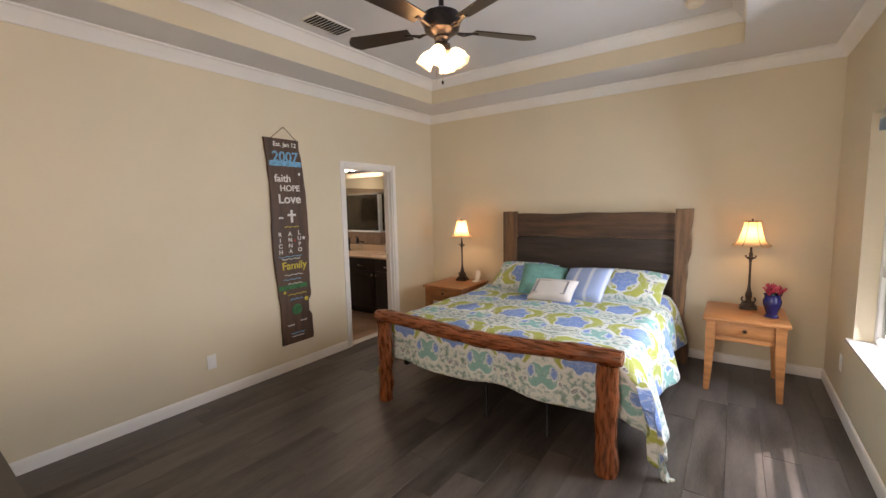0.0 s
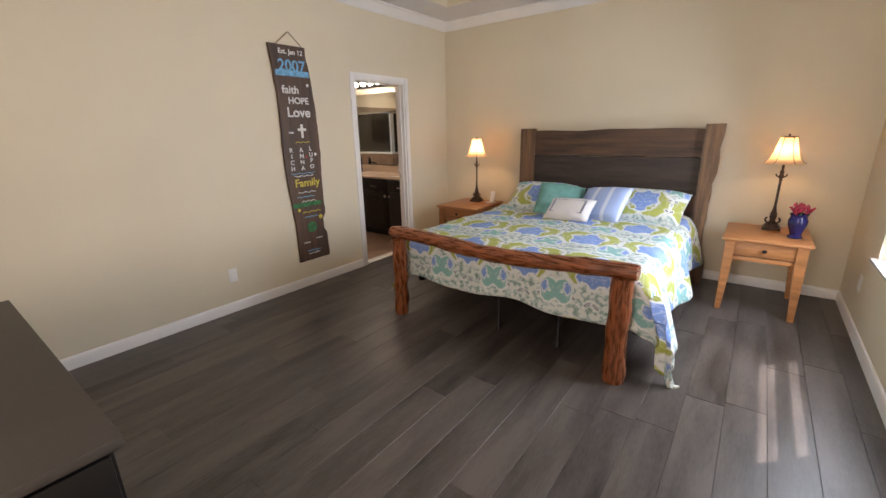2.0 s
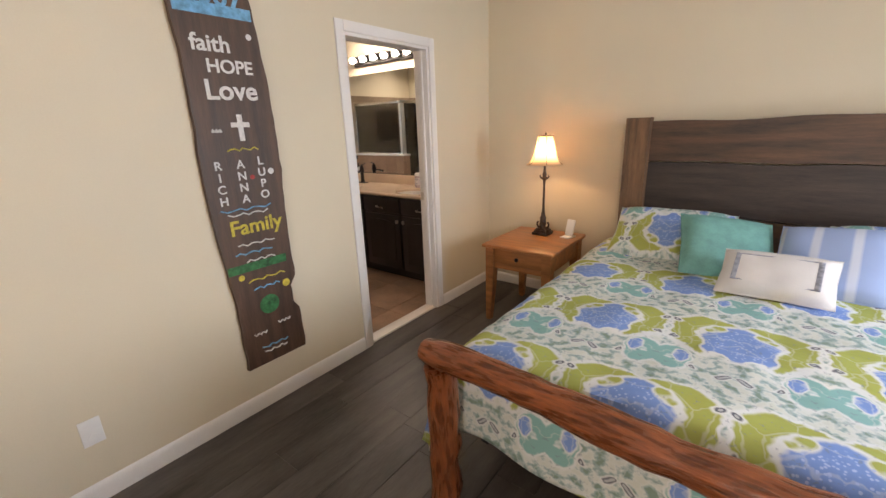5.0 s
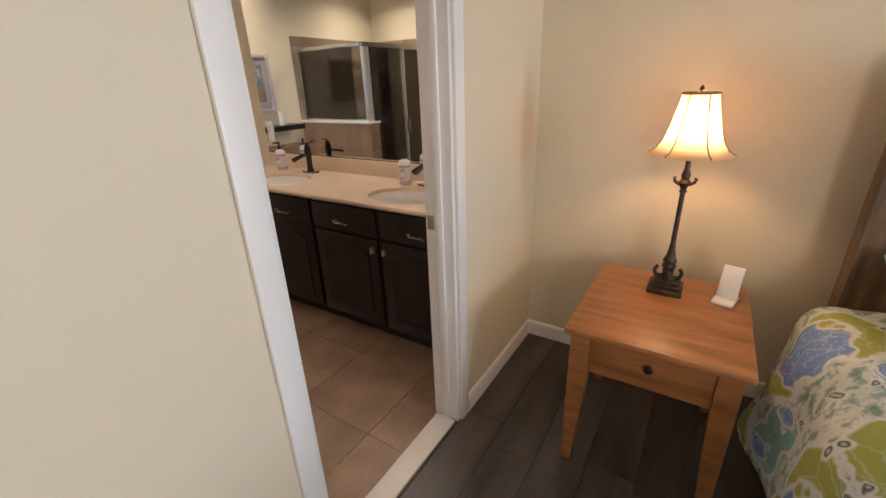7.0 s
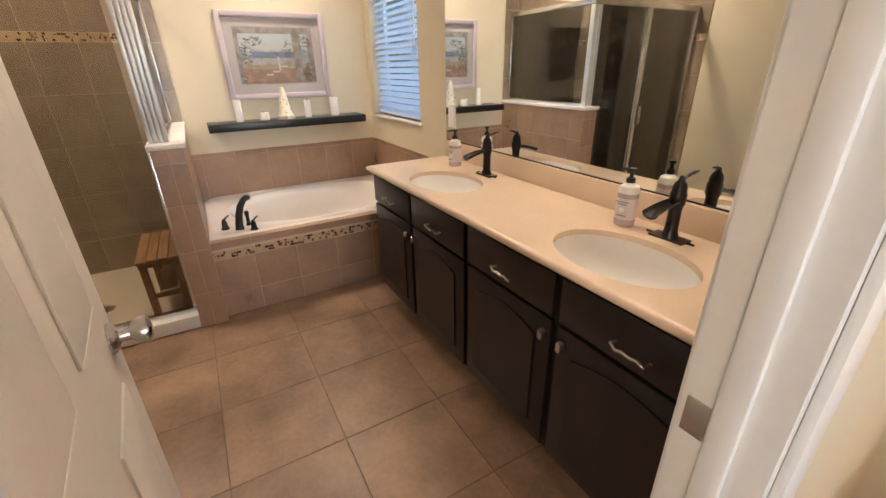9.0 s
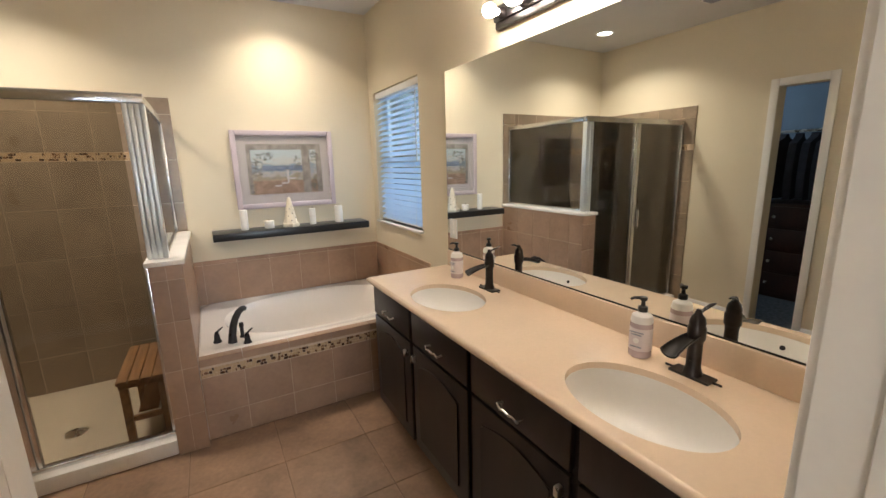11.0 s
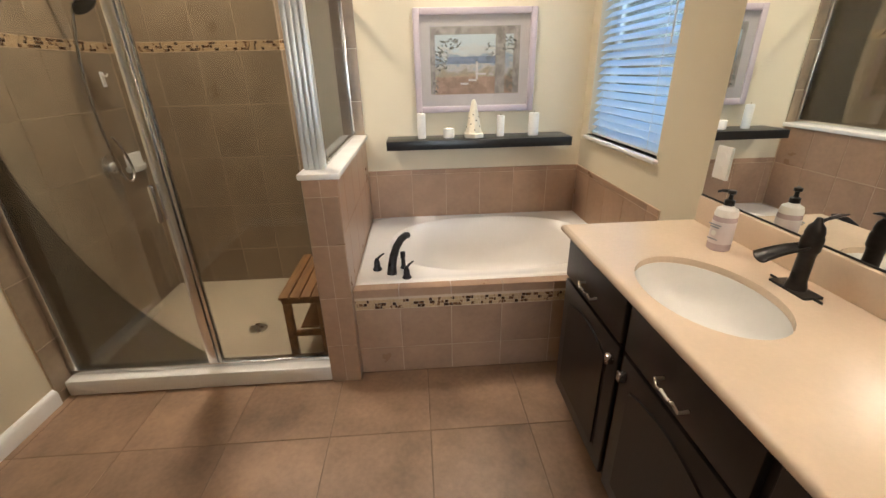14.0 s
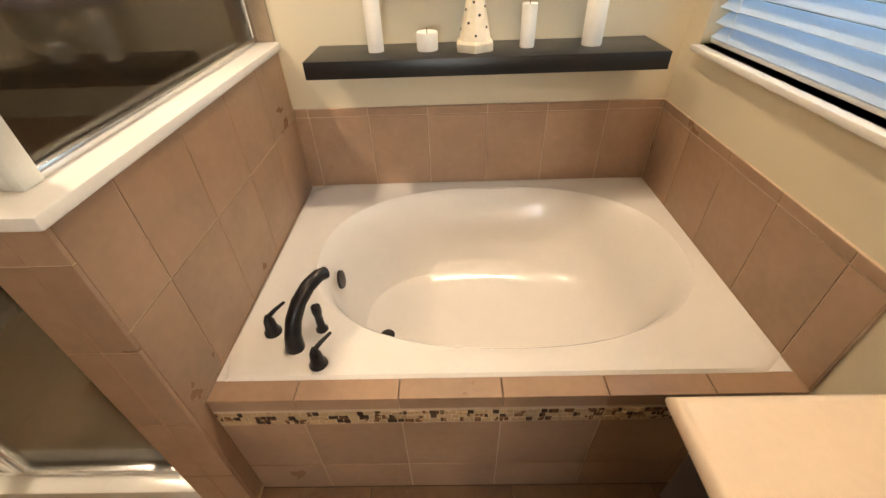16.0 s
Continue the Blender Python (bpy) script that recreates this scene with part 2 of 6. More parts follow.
def print_art(name):
    """A faded pastel print: sky, hazy hills and palms over sandy buildings."""
    m = bpy.data.materials.new(name)
    m.use_nodes = True
    t = m.node_tree
    b = t.nodes["Principled BSDF"]
    b.inputs["Roughness"].default_value = 0.35
    co = t.nodes.new("ShaderNodeTexCoord")
    sep = t.nodes.new("ShaderNodeSeparateXYZ")
    t.links.new(co.outputs["Generated"], sep.inputs[0])
    no = t.nodes.new("ShaderNodeTexNoise")
    no.inputs["Scale"].default_value, no.inputs["Detail"].default_value = 9, 6
    t.links.new(co.outputs["Generated"], no.inputs["Vector"])
    ad = t.nodes.new("ShaderNodeMath")
    ad.operation = "MULTIPLY_ADD"
    t.links.new(no.outputs[0], ad.inputs[0])
    ad.inputs[1].default_value = 0.55
    t.links.new(sep.outputs[2], ad.inputs[2])
    rp = t.nodes.new("ShaderNodeValToRGB")
    e = rp.color_ramp.elements
    e[0].position, e[0].color = 0.28, (0.42, 0.30, 0.22, 1)
    e[1].position, e[1].color = 1.15, (0.55, 0.62, 0.72, 1)
    for p, c in ((0.45, (0.52, 0.36, 0.27, 1)), (0.58, (0.34, 0.30, 0.24, 1)), (0.68, (0.50, 0.46, 0.48, 1)), (0.80, (0.28, 0.36, 0.50, 1)), (0.92, (0.60, 0.58, 0.60, 1))):
        k = e.new(p)
        k.color = c
    t.links.new(ad.outputs[0], rp.inputs[0])
    t.links.new(rp.outputs[0], b.inputs["Base Color"])
    return m


M = {}
M["wall"] = mat("cream_wall_paint", (0.68, 0.60, 0.45), 0.55, var=0.03, scale=1.2, fine=160, bump=0.05, spec=0.3)
M["ceil"] = mat("flat_white_ceiling_paint", (0.66, 0.65, 0.65), 0.9, var=0.03, scale=1.5, fine=120, bump=0.12, spec=0.2)
M["trim"] = mat("white_gloss_trim_paint", (0.78, 0.76, 0.73), 0.35, var=0.03, scale=3, fine=80, bump=0.02)
M["plank"] = mat("grey_vinyl_plank", (0.088, 0.074, 0.066), 0.40, var=0.3, scale=2.6, fine=30, bump=0.10, stretch=(4, 0.7, 1), rand=0.22, dark=(0.014, 0.011, 0.009))
M["joint"] = mat("dark_joint", (0.02, 0.017, 0.015), 0.8, var=0.1)
M["tile"] = mat("brown_floor_tile", (0.30, 0.185, 0.115), 0.36, var=0.22, scale=5, fine=45, bump=0.04, rand=0.10)
M["grout"] = mat("tan_grout", (0.60, 0.46, 0.33), 0.9, var=0.1, scale=8)
M["fgrout"] = mat("brown_floor_grout", (0.20, 0.13, 0.085), 0.9, var=0.15, scale=8)
M["wtile"] = mat("beige_wall_tile", (0.36, 0.225, 0.145), 0.30, var=0.13, scale=4.5, fine=40, bump=0.02, rand=0.10)
M["stile"] = mat("taupe_shower_tile", (0.275, 0.205, 0.14), 0.30, var=0.15, scale=4.0, fine=40, bump=0.02, rand=0.10)
M["mosaic"] = mat("mosaic_glass", (0.38, 0.27, 0.16), 0.2, var=0.3, scale=30, rand=0.9, dark=(0.05, 0.025, 0.015), island=True)
M["espresso"] = mat("espresso_stained_wood", (0.016, 0.011, 0.010), 0.36, var=0.3, scale=3, fine=60, bump=0.05, stretch=(6, 6, 1))
M["counter"] = mat("cream_cultured_marble", (0.72, 0.57, 0.43), 0.22, var=0.04, scale=3, fine=90, bump=0.005)
M["porcelain"] = mat("white_porcelain", (0.82, 0.80, 0.77), 0.10, var=0.02, scale=3, bump=0.0)
M["acrylic"] = mat("white_acrylic", (0.76, 0.71, 0.66), 0.16, var=0.02, scale=3, bump=0.0)
M["bronze"] = mat("oil_rubbed_bronze", (0.030, 0.026, 0.026), 0.30, 0.6, var=0.3, scale=25, bump=0.02)
M["chrome"] = mat("brushed_aluminium", (0.72, 0.72, 0.72), 0.24, 1.0, var=0.05, scale=10, fine=200, bump=0.01)
M["satin"] = mat("satin_aluminium", (0.72, 0.74, 0.73), 0.42, 0.75, var=0.04, scale=10, fine=200, bump=0.01)
M["nickel"] = mat("satin_nickel", (0.62, 0.58, 0.53), 0.28, 1.0, var=0.06, scale=20, bump=0.01)
M["mirror"] = mat("mirror_silver", (0.86, 0.88, 0.86), 0.0, 1.0, var=0.0, bump=0.0)
M["mirror"].node_tree.nodes["Principled BSDF"].inputs["Roughness"].default_value = 0.0
for link in list(M["mirror"].node_tree.links):
    if link.to_socket.name == "Roughness":
        M["mirror"].node_tree.links.remove(link)
M["glass"] = glass("clear_glass", (0.90, 0.90, 0.86))
M["bronzeglass"] = glass("shower_glass", (0.80, 0.79, 0.75))
M["oak"] = mat("honey_oak", (0.42, 0.175, 0.060), 0.38, var=0.22, scale=3.0, fine=40, bump=0.06, stretch=(1, 9, 9))
M["log"] = mat("varnished_cedar", (0.27, 0.080, 0.024), 0.28, var=0.3, scale=7, fine=22, bump=0.7, stretch=(9, 9, 1.2), dark=(0.035, 0.012, 0.006))
M["lograil"] = mat("varnished_cedar_rail", (0.27, 0.080, 0.024), 0.28, var=0.3, scale=7, fine=22, bump=0.7, stretch=(1.2, 9, 9), dark=(0.035, 0.012, 0.006))
M["walnut"] = mat("rough_walnut", (0.105, 0.053, 0.028), 0.5, var=0.3, scale=3, fine=30, bump=0.25, stretch=(0.8, 8, 8), dark=(0.03, 0.018, 0.012))
M["walnut2"] = mat("dark_walnut_heartwood", (0.048, 0.032, 0.025), 0.5, var=0.3, scale=3, fine=30, bump=0.25, stretch=(0.8, 8, 8), dark=(0.014, 0.010, 0.008))
M["walnutpost"] = mat("brown_walnut_post", (0.19, 0.100, 0.048), 0.5, var=0.3, scale=3, fine=30, bump=0.25, stretch=(8, 8, 0.8), dark=(0.05, 0.03, 0.018))
M["paisley"] = paisley("paisley_cotton")
M["teal"] = mat("teal_quilted_cotton", (0.16, 0.38, 0.34), 0.8, var=0.12, scale=18, fine=120, bump=0.2)
M["bluestripe"] = stripes("blue_striped_cotton", (0.34, 0.45, 0.72), (0.62, 0.68, 0.80), 2.2, 0.80, 0.95)
M["whitecloth"] = mat("white_linen", (0.70, 0.69, 0.68), 0.85, var=0.04, scale=10, fine=250, bump=0.1)
M["stitch"] = mat("grey_embroidery", (0.34, 0.36, 0.42), 0.9, var=0.2, scale=60, bump=0.2)
M["mattress"] = mat("dark_ticking", (0.03, 0.03, 0.035), 0.9, var=0.1, scale=10)
M["blackmetal"] = mat("black_steel", (0.012, 0.012, 0.013), 0.4, 0.5, var=0.2, scale=20)
M["lampmetal"] = mat("antique_bronze", (0.070, 0.045, 0.032), 0.42, 0.5, var=0.4, scale=40, bump=0.15)
M["shade"] = thin("cream_lamp_shade", (0.82, 0.62, 0.40), 0.55)
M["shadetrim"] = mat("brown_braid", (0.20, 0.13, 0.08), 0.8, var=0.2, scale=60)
M["bulb"] = glow("lit_bulb", (1.0, 0.86, 0.68), 44)
M["fanbulb"] = glow("lit_fan_bulb", (1.0, 0.66, 0.36), 65)
M["down"] = glow("lit_downlight", (1.0, 0.95, 0.85), 12)
for k, e in enumerate(n.color_ramp for n in M["mosaic"].node_tree.nodes if n.type == "VALTORGB"):
    e.interpolation = "CONSTANT"
    e.elements[0].position, e.elements[1].position = 0.0, 1.12
    q = e.elements.new(0.86)
    q.color = (0.17, 0.085, 0.04, 1)
M["clearbulb"] = glass("bulb_glass", (0.97, 0.95, 0.92))
M["frost"] = thin("tulip_glass", (0.95, 0.82, 0.66), 0.7, 0.3)
M["fanblade"] = mat("dark_walnut_fan_blade", (0.030, 0.020, 0.016), 0.35, var=0.3, scale=3, fine=40, bump=0.03)
M["sign"] = mat("brown_slab_wood", (0.085, 0.045, 0.026), 0.5, var=0.3, scale=3, fine=30, bump=0.3, stretch=(8, 8, 0.7), dark=(0.03, 0.016, 0.010))
M["chalk"] = mat("white_paint_writing", (0.70, 0.68, 0.64), 0.8, var=0.1, scale=60)
M["paintblue"] = mat("light_blue_paint", (0.16, 0.40, 0.62), 0.7, var=0.2, scale=30)
M["paintyellow"] = mat("yellow_paint", (0.62, 0.50, 0.06), 0.7, var=0.2, scale=30)
M["paintgreen"] = mat("green_paint", (0.03, 0.16, 0.05), 0.7, var=0.3, scale=30)
M["paintred"] = mat("red_paint", (0.45, 0.04, 0.03), 0.7, var=0.2, scale=30)
M["cobalt"] = mat("cobalt_glaze", (0.018, 0.016, 0.10), 0.15, var=0.3, scale=12)
M["petal"] = mat("crimson_petals", (0.42, 0.022, 0.060), 0.6, var=0.4, scale=18, bump=0.1)
M["pinkpetal"] = mat("pink_petals", (0.62, 0.13, 0.19), 0.6, var=0.3, scale=18, bump=0.1)
M["plastic"] = mat("white_plastic", (0.80, 0.79, 0.77), 0.35, var=0.02, scale=10, bump=0.0)
M["cap"] = mat("white_solid_surface", (0.78, 0.75, 0.71), 0.25, var=0.03, scale=6, bump=0.0)
M["showerpan"] = mat("cream_shower_pan", (0.60, 0.50, 0.38), 0.4, var=0.05, scale=6, fine=150, bump=0.05)
M["teak"] = mat("teak", (0.34, 0.17, 0.07), 0.5, var=0.25, scale=4, fine=50, bump=0.1, stretch=(1, 8, 8))
M["black"] = mat("black_shelf_veneer", (0.010, 0.0095, 0.010), 0.33, var=0.2, scale=6, fine=100, bump=0.02)
M["candle"] = mat("white_wax", (0.80, 0.76, 0.70), 0.5, var=0.04, scale=12, bump=0.03)
M["ivory"] = mat("ivory_ceramic", (0.70, 0.62, 0.48), 0.35, var=0.08, scale=14, bump=0.05)
M["mauve"] = mat("pale_mauve_frame", (0.52, 0.44, 0.47), 0.4, var=0.06, scale=6, fine=80, bump=0.03)
M["mount"] = mat("pale_mount_board", (0.62, 0.56, 0.60), 0.8, var=0.03, scale=10, bump=0.02)
M["print"] = print_art("pastel_print")
M["print_sea"] = mat("faded_blue_ink", (0.20, 0.25, 0.40), 0.5, var=0.25, scale=25)
M["print_sand"] = mat("faded_rose_ink", (0.42, 0.27, 0.22), 0.5, var=0.25, scale=22)
M["print_stone"] = mat("faded_mauve_ink", (0.40, 0.36, 0.36), 0.5, var=0.3, scale=18)
M["dark_print"] = mat("palm_ink", (0.15, 0.15, 0.15), 0.5, var=0.4, scale=30)
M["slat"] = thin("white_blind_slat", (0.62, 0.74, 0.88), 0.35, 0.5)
M["soap"] = mat("lilac_soap_bottle", (0.52, 0.42, 0.44), 0.25, var=0.08, scale=12, bump=0.0)
M["soaplabel"] = mat("pale_bottle_label", (0.66, 0.60, 0.62), 0.5, var=0.04, scale=12)
M["pump"] = mat("black_pump_plastic", (0.012, 0.012, 0.012), 0.3, var=0.2, scale=12)
M["doorpaint"] = mat("white_door_paint", (0.74, 0.70, 0.65), 0.4, var=0.03, scale=3, fine=90, bump=0.03)
M["closetwall"] = mat("blue_grey_closet_paint", (0.24, 0.30, 0.36), 0.8, var=0.05, scale=3)
M["carpet"] = mat("grey_closet_carpet", (0.10, 0.105, 0.11), 0.95, var=0.3, scale=30, fine=300, bump=0.4)
M["clothes"] = mat("dark_clothes", (0.02, 0.02, 0.028), 0.9, var=0.4, scale=12, rand=0.3)
M["cherry"] = mat("dark_cherry_chest", (0.055, 0.020, 0.013), 0.4, var=0.3, scale=4, fine=40, bump=0.05)
M["stucco"] = mat("pale_stucco", (0.55, 0.50, 0.44), 0.9, var=0.1, scale=6, fine=60, bump=0.2)
M["lawn"] = mat("lawn", (0.06, 0.10, 0.03), 0.95, var=0.4, scale=3, fine=90, bump=0.5)

# ---- building helpers ----


def finish(name, bm, material, smooth=True):
    me = bpy.data.meshes.new(name)
    bmesh.ops.recalc_face_normals(bm, faces=bm.faces)
    bm.to_mesh(me)
    bm.free()
    if smooth:
        for p in me.polygons:
            p.use_smooth = True
        me.set_sharp_from_angle(angle=radians(38))
    me.materials.append(material)
    return me


def part(name, bm, material, parent=None, label="", smooth=True):
    """Links a bmesh as one mesh object under a thing or part."""
    ob = new(name, finish(name, bm, material, smooth))
    ob.parent = parent
    if label:
        ob["label"] = label
    return ob


def thing(name, label, category, x=0.0, y=0.0, z=0.0, rz=0.0, group="", kind=""):
    ob = new(name)
    ob.matrix_basis = pose(x, y, z, 0, 0, rz)
    return tagged(ob, label, category, group, kind)


def box(x0, x1, y0, y1, z0, z1, bevel=0.0, bm=None, seg=2):
    bm = bm or bmesh.new()
    m = Matrix.Translation(((x0 + x1) / 2, (y0 + y1) / 2, (z0 + z1) / 2)) @ Matrix.Diagonal((abs(x1 - x0), abs(y1 - y0), abs(z1 - z0), 1))
    made = bmesh.ops.create_cube(bm, size=1, matrix=m)
    if bevel:
        edges = {e for v in made["verts"] for e in v.link_edges}
        bmesh.ops.bevel(bm, geom=list(edges), offset=bevel, segments=seg, affect="EDGES", profile=0.5)
    return bm


def lathe(profile, n=24, bm=None, m=None, squash=1.0):
    """Turned about z; profile: pairs of radius and height."""
    bm = bm or bmesh.new()
    m = m or Matrix()
    rings = []
    for r, z in profile:
        rings.append([bm.verts.new(m @ Vector((r * math.cos(2 * math.pi * i / n), squash * r * math.sin(2 * math.pi * i / n), z))) for i in range(n)])
    for a, b in zip(rings, rings[1:]):
        for i in range(n):
            bm.faces.new((a[i], a[(i + 1) % n], b[(i + 1) % n], b[i]))
    for ring, r in ((rings[0], profile[0][0]), (rings[-1], profile[-1][0])):
        if r > 1e-5:
            bm.faces.new(ring)
    bmesh.ops.remove_doubles(bm, verts=bm.verts, dist=1e-6)
    return bm


def tube(points, radii, n=12, bm=None, flat=1.0):
    """A round bar along points, with a radius at each."""
    bm = bm or bmesh.new()
    pts = [Vector(p) for p in points]
    if isinstance(radii, (int, float)):
        radii = [radii] * len(pts)
    rings = []
    side = None
    for i, p in enumerate(pts):
        d = (pts[min(i + 1, len(pts) - 1)] - pts[max(i - 1, 0)]).normalized()
        ref = side if side is not None else (Vector((0, 0, 1)) if abs(d.z) < 0.9 else Vector((1, 0, 0)))
        u = (ref - d * ref.dot(d)).normalized()
        side = u
        v = d.cross(u)
        rings.append([bm.verts.new(p + radii[i] * (u * math.cos(2 * math.pi * k / n) * flat + v * math.sin(2 * math.pi * k / n))) for k in range(n)])
    for a, b in zip(rings, rings[1:]):
        for k in range(n):
            bm.faces.new((a[k], a[(k + 1) % n], b[(k + 1) % n], b[k]))
    bm.faces.new(rings[0]), bm.faces.new(rings[-1])
    return bm


def prism(outline, depth, bm=None):
    """An outline in the x-z plane given thickness along y, centred."""
    bm = bm or bmesh.new()
    a = [bm.verts.new((x, -depth / 2, z)) for x, z in outline]
    b = [bm.verts.new((x, depth / 2, z)) for x, z in outline]
    bm.faces.new(a), bm.faces.new(b)
    for i in range(len(a)):
        j = (i + 1) % len(a)
        bm.faces.new((a[i], a[j], b[j], b[i]))
    return bm


def structure(name, bm, material, label, category, smooth=False):
    return tagged(part(name, bm, material, None, "", smooth), label, category, "", "structure")


def moulding(profile, path, bm=None):
    """Sweeps a profile (offset from wall, height) along a path in plan; left of travel is the room."""
    bm = bm or bmesh.new()
    pts = [Vector((*p, 0)) for p in path]
    rings = []
    for i, p in enumerate(pts):
        d0 = (p - pts[i - 1]).normalized() if i else (pts[1] - p).normalized()
        d1 = (pts[i + 1] - p).normalized() if i + 1 < len(pts) else d0
        n0, n1 = Vector((-d0.y, d0.x, 0)), Vector((-d1.y, d1.x, 0))
        nn = (n0 + n1).normalized()
        nn /= max(0.2, nn.dot(n0))
        rings.append([bm.verts.new(p + nn * o + Vector((0, 0, z))) for o, z in profile])
    k = len(profile)
    for a, b in zip(rings, rings[1:]):
        for i in range(k):
            bm.faces.new((a[i], a[(i + 1) % k], b[(i + 1) % k], b[i]))
    bm.faces.new(rings[0]), bm.faces.new(rings[-1])
    return bm


# ---- plan ----
BX, BY = 4.12, -6.3            # bedroom: x 0 to BX, y BY to 0
TX, TY = -3.47, -2.86          # bathroom: x TX to -0.12, y TY to 0
CEIL, TRAY, BCEIL = 2.74, 2.99, 2.68
DY0, DY1, DZ = -1.570, -0.815, 1.985   # doorway between them
T = 0.12
WY0, WY1, WZ0, WZ1 = -2.06, -0.90, 0.58, 2.06   # bedroom window
VX0, VX1, VZ0, VZ1 = -3.36, -2.54, 1.03, 2.06   # bathroom window
CX0, CX1, CDZ = -1.70, -1.38, 2.035                          # closet doorway

structure("wall_north", box(TX - 0.15, VX0, 0, 0.15, 0, 3.1), M["wall"], "cream painted wall with a window over the tub", "wall")
o = bpy.data.objects["wall_north"]
bm = bmesh.new()
bm.from_mesh(o.data)
box(VX1, BX + 0.15, 0, 0.15, 0, 3.1, bm=bm)
box(VX0, VX1, 0, 0.15, 0, VZ0, bm=bm)
box(VX0, VX1, 0, 0.15, VZ1, 3.1, bm=bm)
bm.to_mesh(o.data)
bm.free()
bm = box(-T, 0, DY1, 0, 0, 3.1)
box(-T, 0, DY0, DY1, DZ, 3.1, bm=bm)
box(-T, 0, BY, DY0, 0, 3.1, bm=bm)
structure("wall_divider", bm, M["wall"], "cream painted wall with the bathroom doorway", "wall")
bm = box(BX, BX + 0.15, WY1, 0, 0, 3.1)
box(BX, BX + 0.15, BY, WY0, 0, 3.1, bm=bm)
box(BX, BX + 0.15, WY0, WY1, 0, WZ0, bm=bm)
box(BX, BX + 0.15, WY0, WY1, WZ1, 3.1, bm=bm)
structure("wall_east", bm, M["wall"], "cream painted wall with a wide window", "wall")
structure("wall_south", box(-T, BX + 0.15, BY - 0.15, BY, 0, 3.1), M["wall"], "cream painted rear bedroom wall", "wall")
structure("wall_west", box(TX - 0.15, TX, -4.6, 0, 0, 3.1), M["wall"], "cream painted wall behind tub and shower", "wall")
bm = box(TX, CX0, TY - T, TY, 0, 3.1)
box(CX1, -T, TY - T, TY, 0, 3.1, bm=bm)
box(CX0, CX1, TY - T, TY, CDZ, 3.1, bm=bm)
structure("wall_closet", bm, M["wall"], "cream painted bathroom wall with a closet doorway", "wall")
structure("wall_closet_back", box(TX, -T, -4.6, -4.45, 0, 3.1), M["closetwall"], "blue grey closet wall", "wall")

# ceilings: a soffit round a raised tray in the bedroom
tx0, tx1, ty1, ty0 = 0.45, 3.45, -0.56, -5.4
bm = box(0, tx0, BY, 0, CEIL, 3.1)
box(tx1, BX, BY, 0, CEIL, 3.1, bm=bm)
box(tx0, tx1, ty1, 0, CEIL, 3.1, bm=bm)
box(tx0, tx1, BY, ty0, CEIL, 3.1, bm=bm)
structure("ceiling", bm, M["ceil"], "flat white bedroom ceiling soffit", "ceiling")
structure("tray_ceiling", box(tx0, tx1, ty0, ty1, TRAY, 3.14), M["ceil"], "raised white tray ceiling", "ceiling")
bm = box(tx0, tx0 + 0.006, ty0, ty1, CEIL + 0.002, TRAY)
box(tx1 - 0.006, tx1, ty0, ty1, CEIL + 0.002, TRAY, bm=bm)
box(tx0 + 0.006, tx1 - 0.006, ty1 - 0.006, ty1, CEIL + 0.002, TRAY, bm=bm)
box(tx0 + 0.006, tx1 - 0.006, ty0, ty0 + 0.006, CEIL + 0.002, TRAY, bm=bm)
structure("tray_face", bm, M["wall"], "cream painted sides of the tray ceiling", "ceiling")
structure("ceiling_bathroom", box(TX, -T, TY, 0, BCEIL, 3.1), M["ceil"], "flat white bathroom ceiling", "ceiling")
structure("ceiling_closet", box(TX, -T, -4.45, TY - T, BCEIL, 3.1), M["ceil"], "white closet ceiling", "ceiling")
crown = [(0, 0), (0, -0.095), (0.012, -0.095), (0.020, -0.080), (0.034, -0.060), (0.060, -0.030), (0.072, -0.016), (0.080, -0.012), (0.080, 0)]
structure("crown_moulding", moulding([(a, CEIL + b) for a, b in crown], [(BX, BY), (BX, 0), (0, 0), (0, BY)]), M["trim"], "white crown moulding round the bedroom", "moulding", True)
structure("tray_crown_moulding", moulding([(a, TRAY + b) for a, b in crown], [(tx1, ty0), (tx1 - 0.006, ty1 - 0.006), (tx0 + 0.006, ty1 - 0.006), (tx0 + 0.006, ty0)]), M["trim"], "white crown moulding inside the tray ceiling", "moulding", True)
base = [(0, 0), (0.014, 0), (0.014, 0.062), (0.009, 0.078), (0.004, 0.086), (0, 0.088)]
structure("baseboard", moulding(base, [(BX, BY), (BX, 0), (0, 0), (0, DY1 + 0.062)]), M["trim"], "white painted baseboard", "baseboard", True)
structure("baseboard_left", moulding(base, [(0, DY0 - 0.062), (0, BY)]), M["trim"], "white painted baseboard", "baseboard", True)
structure("baseboard_bathroom", moulding(base, [(-T, DY0 - 0.06), (-T, TY), (CX1 + 0.06, TY)][::-1]), M["trim"], "white painted baseboard", "baseboard", True)
structure("baseboard_closet_wall", moulding(base, [(-2.34, TY), (CX0 - 0.06, TY)]), M["trim"], "white painted baseboard", "baseboard", True)


def casing(name, x, face, y0, y1, label):
    """Flat moulded casing round a doorway in a wall x = const; face: +1 or -1."""
    root = tagged(thing(name, label, "door frame"), kind="structure")
    w = 0.058

    def strip(a0, a1, b0, b1):
        bm = box(min(x, x + face * 0.014), max(x, x + face * 0.014), a0, a1, b0, b1, 0.004)
        return bm
    part("casing_side", strip(y0 - w, y0, 0, DZ + w), M["trim"], root)
    part("casing_side", strip(y1, y1 + w, 0, DZ + w), M["trim"], root)
    part("casing_head", strip(y0, y1, DZ, DZ + w), M["trim"], root)
    return root


